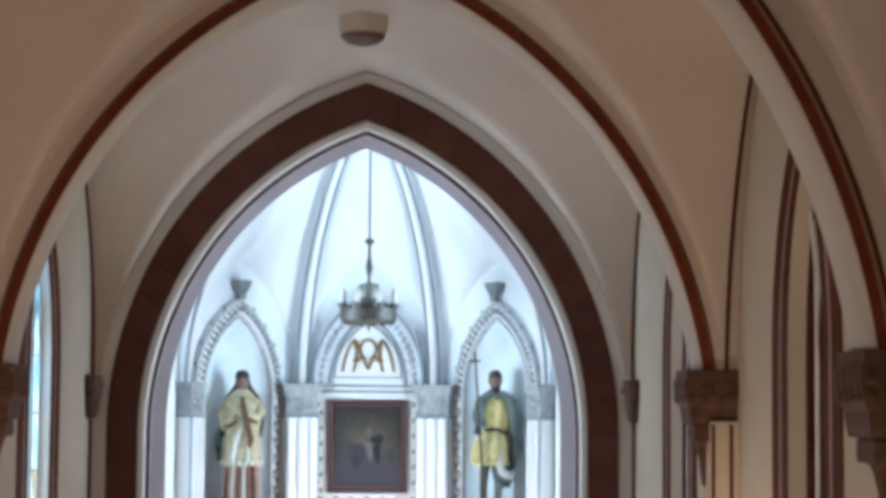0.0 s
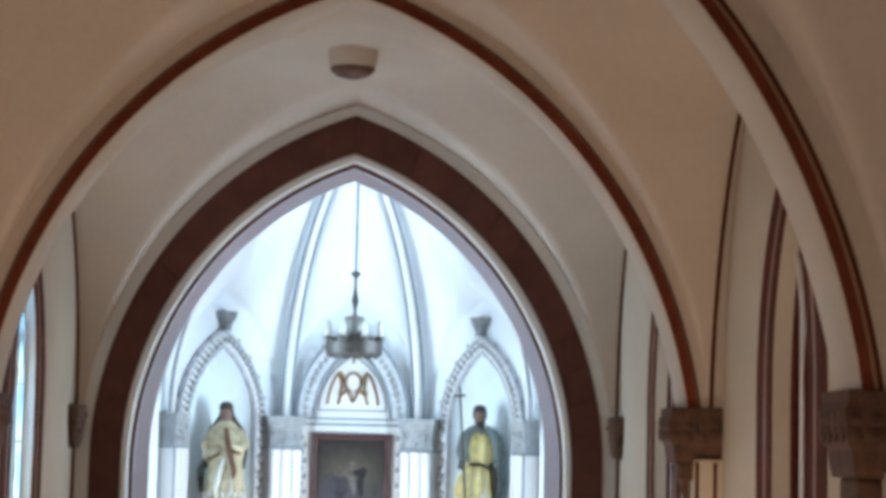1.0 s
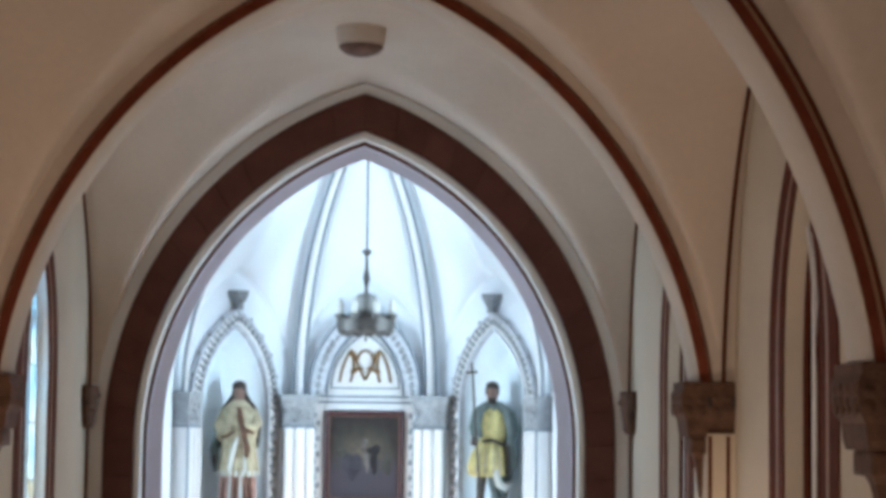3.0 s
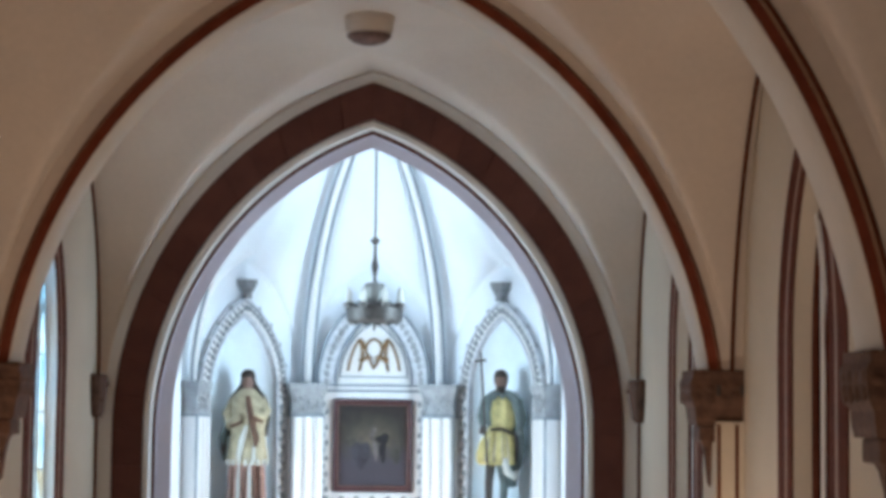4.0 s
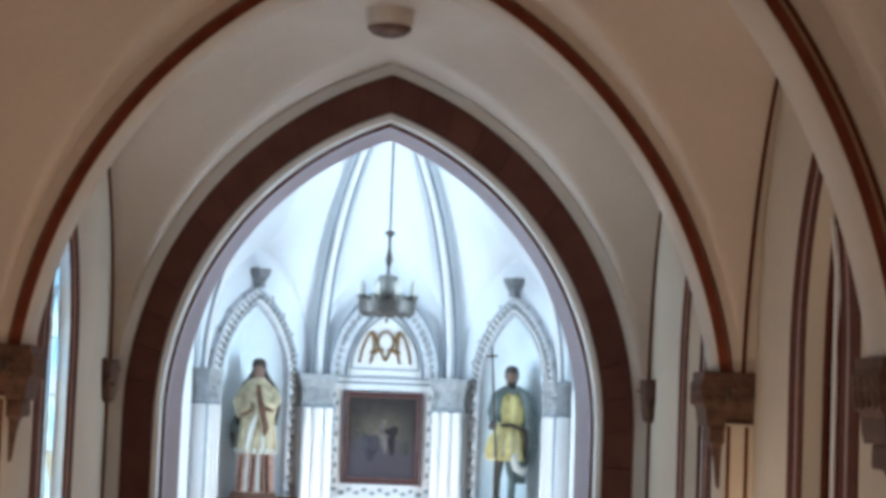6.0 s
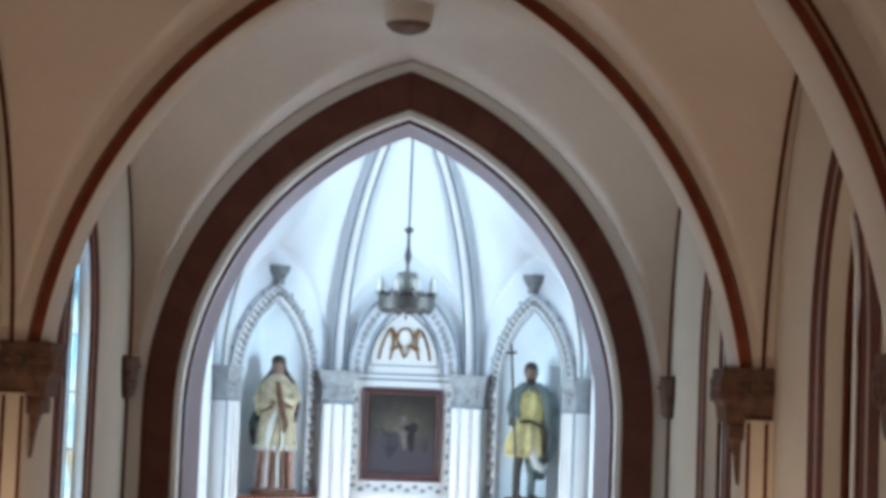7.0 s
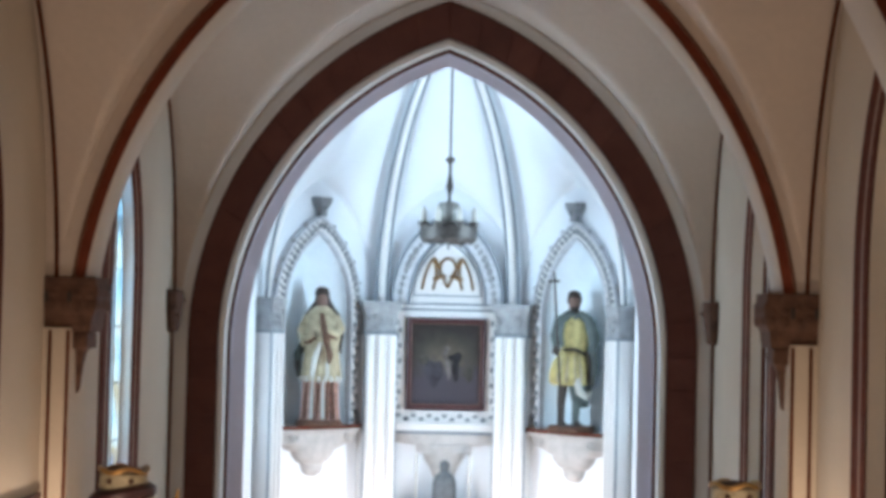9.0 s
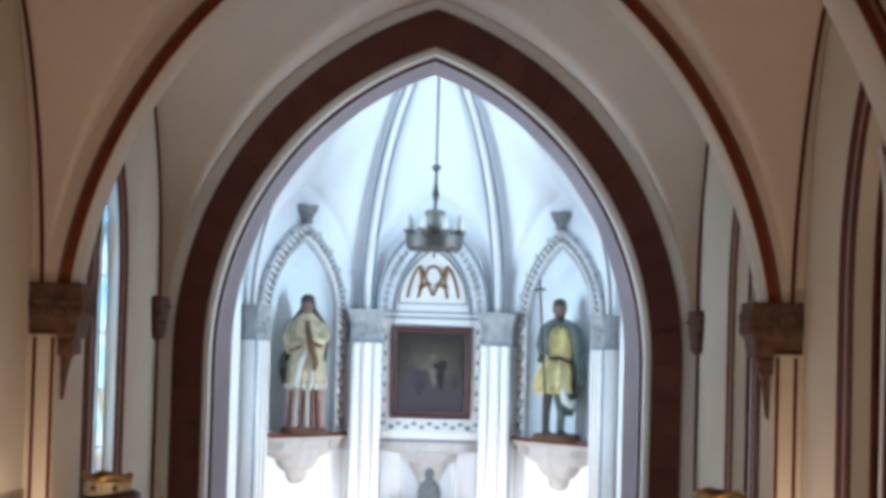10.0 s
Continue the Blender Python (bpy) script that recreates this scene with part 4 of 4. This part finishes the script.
# dark hood and mantle edge behind head and shoulders
body(bm, at(0, 0.09, 0), [(0.90, 0.285, 0.06, 0), (1.15, 0.325, 0.07, 0), (1.30, 0.305, 0.07, 0), (1.40, 0.255, 0.06, 0), (1.48, 0.18, 0.06, 0), (1.56, 0.12, 0.05, 0), (1.62, 0.10, 0.05, 0)], lambda i: 2, 24)
body(bm, c, [(1.44, 0.06, 0.06, 0), (1.50, 0.07, 0.075, 0), (1.58, 0.085, 0.095, 0), (1.64, 0.08, 0.09, 0), (1.67, 0.05, 0.05, 0)], lambda i: 3, 18)
body(bm, at(0, 0.02, 0), [(1.61, 0.098, 0.095, 0), (1.66, 0.105, 0.105, 0), (1.71, 0.09, 0.09, 0), (1.74, 0.04, 0.04, 0)], lambda i: 2, 18)
# sleeves folded across the chest
limb(bm, [at(-0.20, 0, 1.36), at(-0.27, -0.06, 1.18), at(-0.23, -0.16, 1.06), at(-0.06, -0.23, 1.14)], [0.06, 0.08, 0.08, 0.05], 0)
limb(bm, [at(0.20, 0, 1.36), at(0.27, -0.06, 1.22), at(0.22, -0.16, 1.14), at(0.08, -0.24, 1.20)], [0.06, 0.08, 0.075, 0.05], 0)
# cuffs' fold shade put in as brown tubes; stole, brown object at the chest
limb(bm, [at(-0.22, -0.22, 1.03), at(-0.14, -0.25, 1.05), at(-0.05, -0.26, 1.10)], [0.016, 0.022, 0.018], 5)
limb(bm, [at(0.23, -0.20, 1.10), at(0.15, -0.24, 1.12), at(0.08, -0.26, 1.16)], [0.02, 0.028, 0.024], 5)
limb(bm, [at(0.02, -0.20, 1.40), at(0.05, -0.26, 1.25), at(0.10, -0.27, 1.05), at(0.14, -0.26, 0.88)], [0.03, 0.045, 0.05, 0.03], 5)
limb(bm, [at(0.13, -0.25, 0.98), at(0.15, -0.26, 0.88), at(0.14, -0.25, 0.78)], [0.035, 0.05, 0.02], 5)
# white tubes give the cape's bright highlight as colour
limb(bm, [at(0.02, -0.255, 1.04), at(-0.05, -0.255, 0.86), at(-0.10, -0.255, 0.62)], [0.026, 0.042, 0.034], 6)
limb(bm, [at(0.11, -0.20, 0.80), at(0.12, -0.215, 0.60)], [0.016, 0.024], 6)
# dark green cloth hanging at the hip
limb(bm, [at(-0.29, 0.03, 1.06), at(-0.335, 0.0, 0.88), at(-0.32, 0.0, 0.62)], [0.03, 0.06, 0.03], 4)
limb(bm, [at(-0.30, 0.02, 0.95), at(-0.335, -0.01, 0.78), at(-0.325, 0.0, 0.60)], [0.02, 0.05, 0.02], 2)
# lace edge over the rose robe and its pale and dark pleats
for k in range(9):
    a = math.pi * (1.08 + 0.84 * k / 8)
    limb(bm, [at(0.28 * math.cos(a), 0.215 * math.sin(a), 0.62), at(0.285 * math.cos(a), 0.22 * math.sin(a), 0.55)], [0.028, 0.022], 6)
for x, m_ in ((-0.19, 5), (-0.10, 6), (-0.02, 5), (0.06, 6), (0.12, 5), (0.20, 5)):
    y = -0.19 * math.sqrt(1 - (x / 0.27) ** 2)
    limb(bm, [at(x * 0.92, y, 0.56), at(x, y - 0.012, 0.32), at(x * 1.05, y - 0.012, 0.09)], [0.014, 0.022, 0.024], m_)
bm.transform(Matrix.Translation(c) @ Matrix.Diagonal((0.88, 1, 1, 1)) @ Matrix.Translation(-Vector(c)))
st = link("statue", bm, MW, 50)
tagged(st, "painted statue in cream cape and rose robe on a niche shelf", "statue", "niche statues")

# figure with a yellow tunic, grey-green cloak and a tall cross staff
c = (1.60, 2.88, NFOOT)
bm = bmesh.new()
statue_base(bm, c, 5)
MW2 = [YELLOWCLOTH, CREAMCLOTH, HAIR, FACE, GREENCLOTH, BROWNSTONE, CANDLE]
# legs in dark boots, the nearer knee forward
limb(bm, [at(-0.15, -0.02, 0.08), at(-0.15, -0.03, 0.35), at(-0.12, -0.02, 0.66)], [0.05, 0.055, 0.08], 2)
limb(bm, [at(0.05, -0.03, 0.08), at(0.06, -0.05, 0.35), at(0.05, -0.03, 0.66)], [0.05, 0.06, 0.08], 4)
for x in (-0.15, 0.06):
    limb(bm, [at(x, -0.02, 0.10), at(x + 0.04, -0.18, 0.09)], [0.05, 0.035], 2)
# pale cloth hanging under the tunic
limb(bm, [at(0.05, -0.16, 0.66), at(0.10, -0.19, 0.50), at(0.20, -0.16, 0.44), at(0.24, -0.12, 0.50)], [0.05, 0.055, 0.05, 0.03], 6)
limb(bm, [at(0.08, -0.17, 0.44), at(0.16, -0.17, 0.40), at(0.22, -0.14, 0.44)], [0.02, 0.026, 0.02], 4)
# full skirt in deep folds, then the belted chest
body(bm, c, [(0.58, 0.22, 0.16, -0.04), (0.62, 0.27, 0.20, -0.04), (0.72, 0.275, 0.20, -0.04), (0.86, 0.24, 0.18, -0.03), (0.98, 0.18, 0.14, 0.0), (1.04, 0.155, 0.13, 0.01)], lambda i: 0, 72, 0.10, 9)
body(bm, c, [(1.00, 0.155, 0.13, 0.01), (1.12, 0.205, 0.16, 0.03), (1.26, 0.215, 0.16, 0.03), (1.38, 0.19, 0.14, 0.02), (1.46, 0.12, 0.10, 0.01), (1.50, 0.07, 0.07, 0.01)], lambda i: 0 if i < 4 else 4, 48, 0.05, 6)
for x0, x1 in ((-0.22, -0.15), (-0.10, -0.07), (0.03, 0.02), (0.12, 0.08)):
    limb(bm, [at(x0, -0.19, 0.62), at((x0 + x1) / 2, -0.20, 0.78), at(x1, -0.16, 0.95)], [0.020, 0.016, 0.008], 1)
# cloak: behind, over both shoulders, and down one side
body(bm, at(0.07, 0.08, 0), [(0.30, 0.10, 0.06, 0.06), (0.5, 0.15, 0.10, 0.05), (0.9, 0.20, 0.12, 0.02), (1.3, 0.23, 0.13, -0.04), (1.44, 0.21, 0.12, -0.06), (1.51, 0.10, 0.08, -0.06)], lambda i: 4, 40, 0.08, 7)
limb(bm, [at(-0.05, -0.09, 1.48), at(-0.17, -0.12, 1.40), at(-0.20, -0.13, 1.22), at(-0.15, -0.13, 1.06)], [0.05, 0.065, 0.055, 0.03], 4)
limb(bm, [at(0.08, -0.09, 1.48), at(0.20, -0.12, 1.40), at(0.26, -0.12, 1.22), at(0.27, -0.13, 1.02)], [0.05, 0.07, 0.07, 0.05], 4)
limb(bm, [at(0.26, -0.10, 1.06), at(0.29, -0.09, 0.80), at(0.26, -0.08, 0.55)], [0.06, 0.085, 0.035], 4)
limb(bm, [at(0.20, -0.15, 1.00), at(0.235, -0.15, 0.82), at(0.21, -0.13, 0.62)], [0.02, 0.03, 0.015], 2)
limb(bm, [at(-0.02, -0.11, 1.47), at(0.02, -0.16, 1.42), at(0.07, -0.11, 1.47)], [0.03, 0.026, 0.03], 4)
# belt slung across
limb(bm, [at(-0.14, -0.13, 1.02), at(0.02, -0.17, 1.03), at(0.20, -0.14, 0.96)], [0.018, 0.022, 0.018], 2)
# head, hair and beard
body(bm, c, [(1.46, 0.055, 0.06, 0.01), (1.52, 0.07, 0.075, 0.01), (1.60, 0.085, 0.095, 0.01), (1.68, 0.085, 0.09, 0.01)], lambda i: 3, 18)
body(bm, at(0, 0.02, 0), [(1.60, 0.098, 0.095, 0.01), (1.68, 0.10, 0.10, 0.01), (1.745, 0.08, 0.08, 0.01), (1.77, 0.03, 0.03, 0.01)], lambda i: 2, 18)
body(bm, at(0.01, -0.06, 0), [(1.45, 0.02, 0.02, 0), (1.49, 0.052, 0.042, 0), (1.56, 0.064, 0.048, 0)], lambda i: 2, 14)
# arms and the gloved fist on the staff
limb(bm, [at(-0.20, 0, 1.38), at(-0.26, -0.06, 1.18), at(-0.24, -0.20, 1.05)], [0.07, 0.065, 0.045], 4)
limb(bm, [at(-0.26, -0.22, 0.97), at(-0.23, -0.24, 1.06)], [0.05, 0.055], 2)
limb(bm, [at(0.24, 0, 1.38), at(0.31, -0.06, 1.15), at(0.25, -0.17, 0.98)], [0.08, 0.075, 0.05], 4)
limb(bm, [at(-0.13, -0.22, 0.08), at(-0.22, -0.23, 1.04), at(-0.29, -0.19, 1.99)], [0.015, 0.017, 0.014], 2)
limb(bm, [at(-0.37, -0.19, 1.87), at(-0.21, -0.19, 1.88)], [0.015, 0.015], 2)
bm.transform(Matrix.Translation(c) @ Matrix.Diagonal((0.90, 1, 1, 1)) @ Matrix.Translation(-Vector(c)))
st = link("statue", bm, MW2, 50)
tagged(st, "painted statue in yellow tunic and grey-green cloak with cross staff", "statue", "niche statues")

# small figure on the centre console's tabernacle
bm = bmesh.new()
body(bm, (0.02, 3.45, 1.9), [(0.0, 0.16, 0.12, 0), (0.25, 0.15, 0.11, 0), (0.34, 0.12, 0.10, 0), (0.40, 0.05, 0.05, 0), (0.44, 0.06, 0.06, 0), (0.50, 0.065, 0.065, 0), (0.54, 0.03, 0.03, 0)], lambda i: 0, 20, 0.05, 7)
bm3 = bmesh.new()
box(bm3, (-0.55, 3.32, 0.0), (0.55, 3.6, 1.9), 0.02)
tagged(link("altar_pedestal", bm3, WHITE), "white plastered pedestal against the apse wall", "pedestal")
tagged(link("statue", bm, material("blue_grey_robe", (0.11, 0.125, 0.135), 0.6, vary=0.25, scale=12), 50), "small blue-grey draped statue on a white pedestal", "statue")
for s in (-1, 1):
    bm = bmesh.new()
    lathe(bm, [(0.05, 0), (0.05, 0.02), (0.012, 0.05), (0.012, 0.3), (0.016, 0.32), (0.016, 0.62), (0.004, 0.64)], (s * 0.34, 3.45, 1.9), 12)
    tagged(link("candle", bm, CANDLE, 40), "tall slim pale candle on the white pedestal", "candle", "altar candles")

# ---------------------------------------------------------------- chandelier in the apse
cx, cy = 0.02, 2.0
ch = thing("chandelier", (cx, cy, 5.1), "aged brass crown chandelier with pale candles on a long rod", "chandelier")
bm = bmesh.new()
tube(bm, [(cx, cy, 6.2), (cx, cy, KEY.z + 0.02)], 0.012, 8)
part("rod", bm, BRASS, ch)
bm = bmesh.new()
lathe(bm, [(0.01, 5.62), (0.03, 5.66), (0.015, 5.74), (0.045, 5.86), (0.03, 5.93), (0.018, 6.0), (0.018, 6.13), (0.06, 6.18), (0.06, 6.20), (0.015, 6.22)], (cx, cy, 0), 14)
part("spindle", bm, BRASS, ch, "", 40)
bm = bmesh.new()
lathe(bm, [(0.02, 5.28), (0.08, 5.32), (0.07, 5.40), (0.12, 5.48), (0.135, 5.58), (0.115, 5.66), (0.03, 5.68)], (cx, cy, 0), 18)
part("vase", bm, METALGREY, ch, "grey metal vase", 40)
bm = bmesh.new()
rows = [[(cx + r * math.cos(a), cy + r * math.sin(a), z + 0.012 * math.sin(12 * a)) for a in [2 * math.pi * k / 48 for k in range(48)]] for r, z in ((0.28, 5.17), (0.34, 5.22), (0.355, 5.36), (0.325, 5.40), (0.29, 5.28))]
sheet(bm, rows + rows[:1], 0, True)
part("hoop", bm, BRASS, ch, "dark brass hoop", 40)
bm = bmesh.new()
lathe(bm, [(0.005, 5.09), (0.016, 5.11), (0.012, 5.16), (0.05, 5.22), (0.03, 5.28)], (cx, cy, 0), 12)
part("drop", bm, BRASS, ch, "", 40)
for k in range(8):
    a = 2 * math.pi * (k + 0.5) / 8
    d = Vector((math.cos(a), math.sin(a), 0))
    o = Vector((cx, cy, 0))
    bm = bmesh.new()
    tube(bm, [o + d * r + Vector((0, 0, z)) for r, z in ((0.04, 5.33), (0.12, 5.27), (0.22, 5.24), (0.32, 5.28))], 0.018, 7)
    arm = part("arm", bm, BRASS, ch)
    bm = bmesh.new()
    lathe(bm, [(0.03, -0.02), (0.055, 0.03), (0.065, 0.06), (0.03, 0.065)], o + d * 0.335 + Vector((0, 0, 5.36)), 10)
    part("drip_pan", bm, BRASS, arm)
    bm = bmesh.new()
    lathe(bm, [(0.034, 0), (0.034, 0.13), (0.02, 0.17), (0.006, 0.19)], o + d * 0.335 + Vector((0, 0, 5.42)), 10)
    part("candle", bm, CANDLE, arm, "pale candle")

# ---------------------------------------------------------------- ceiling lamp at the vault's crown
yb = Y1 / 2
lamp = thing("ceiling_light", (0, yb, 7.63), "round pale ceiling light with a dark bowl underside", "ceiling light")
bm = bmesh.new()
lathe(bm, [(0.245, RIDGE + 0.03), (0.23, 7.80), (0.222, 7.75), (0.20, 7.738)], (0, yb, 0), 36)
part("housing", bm, PLASTER, lamp, "plaster-coloured housing", 40)
bm = bmesh.new()
lathe(bm, [(0.215, 7.738), (0.205, 7.71), (0.16, 7.67), (0.08, 7.645), (0.01, 7.64)], (0, yb, 0), 36)
part("bowl", bm, DARKGLASS, lamp, "dark bowl", 50)

# ---------------------------------------------------------------- cornice low on the west wall
bm = bmesh.new()
rows = [[(-2.995, yy, z), (-x, yy, z), (-x, -6.70, z), (-2.995, -6.70, z)] for yy in (-12.0,) for z, x in ((2.74, 2.985), (2.77, 2.975), (2.80, 2.965), (2.825, 2.96), (2.83, 2.965))]
vs = sheet(bm, rows, 0, True)
bm.faces.new(vs[0])
bm.faces.new(vs[-1])
structure("wall_cornice", bm, WOOD, "dark brown moulded cornice low on the wall", "trim")

# ---------------------------------------------------------------- gilded canopies on the first piers
def canopy(s):
    x, y = s * 2.52, Y1 + 0.75
    t = thing("wall_shrine", (x, y, 2.0), "gilded brown carved wall shrine crowned by a pale drum", "shrine", "wall shrines")
    bm = bmesh.new()
    box(bm, (min(s * 2.3, s * 3.0), y - 0.28, 2.0), (max(s * 2.3, s * 3.0), y + 0.28, 2.5), 0.02)
    part("case", bm, BROWNSTONE, t, "dark carved case")
    bm = bmesh.new()
    lathe(bm, [(0.20, 2.5), (0.26, 2.54), (0.27, 2.60), (0.25, 2.66), (0.21, 2.70)], (x, y, 0), 20)
    for k in range(10):
        q = 2 * math.pi * k / 10
        knob(bm, (x + 0.26 * math.cos(q), y + 0.26 * math.sin(q), 2.62), 0.05, (1, 1, 1.4))
    part("gilt_ring", bm, GOLD, t, "gilded lobed ring", 40)
    bm = bmesh.new()
    lathe(bm, [(0.20, 2.69), (0.235, 2.71), (0.24, 2.75), (0.20, 2.78)], (x, y, 0), 20)
    bm.transform(Matrix.Translation((x, y, 2.74)) @ Matrix.Rotation(radians(-10), 4, "Y") @ Matrix.Diagonal((1.18, 1.18, 1.3, 1)) @ Matrix.Translation((-x, -y, -2.74)))
    part("band", bm, WOOD, t, "dark tilted band", 40)
    bm = bmesh.new()
    lathe(bm, [(0.19, 2.77), (0.205, 2.80), (0.20, 2.90), (0.16, 2.93)], (x, y, 0), 20)
    drum = part("drum", bm, CREAMCLOTH, t, "pale drum", 40)
    for q in (-2.0, -1.1):
        bm = bmesh.new()
        knob(bm, (x + 0.20 * math.cos(q), y + 0.20 * math.sin(q), 2.85), 0.028)
        part("boss", bm, BROWNSTONE, drum, "small dark boss")
    bm = bmesh.new()
    ring_pts = [(x + 0.195 * math.cos(2 * math.pi * k / 24), y + 0.195 * math.sin(2 * math.pi * k / 24), 2.935 + 0.02 * math.sin(8 * math.pi * k / 24)) for k in range(25)]
    tube(bm, ring_pts, 0.022, 8)
    part("crest", bm, GOLD, t, "gilded wavy rim", 40)
    bm = bmesh.new()
    lathe(bm, [(0.17, 2.92), (0.12, 2.955), (0.02, 2.97)], (x, y, 0), 20)
    part("lid", bm, BROWNSTONE, t, "brown lid", 40)
    for e in (-1, 1):
        bm = bmesh.new()
        tube(bm, [(x + e * (0.22 + 0.24 * math.sin(1.6 * f)), y - 0.05, 2.60 + 0.05 * math.cos(3 * f) + 0.24 * f ** 2) for f in [k / 8 for k in range(9)]], [0.035 - 0.003 * k for k in range(9)], 8)
        part("scroll", bm, GOLD, t, "gilded scroll", 60)


canopy(-1)
canopy(1)
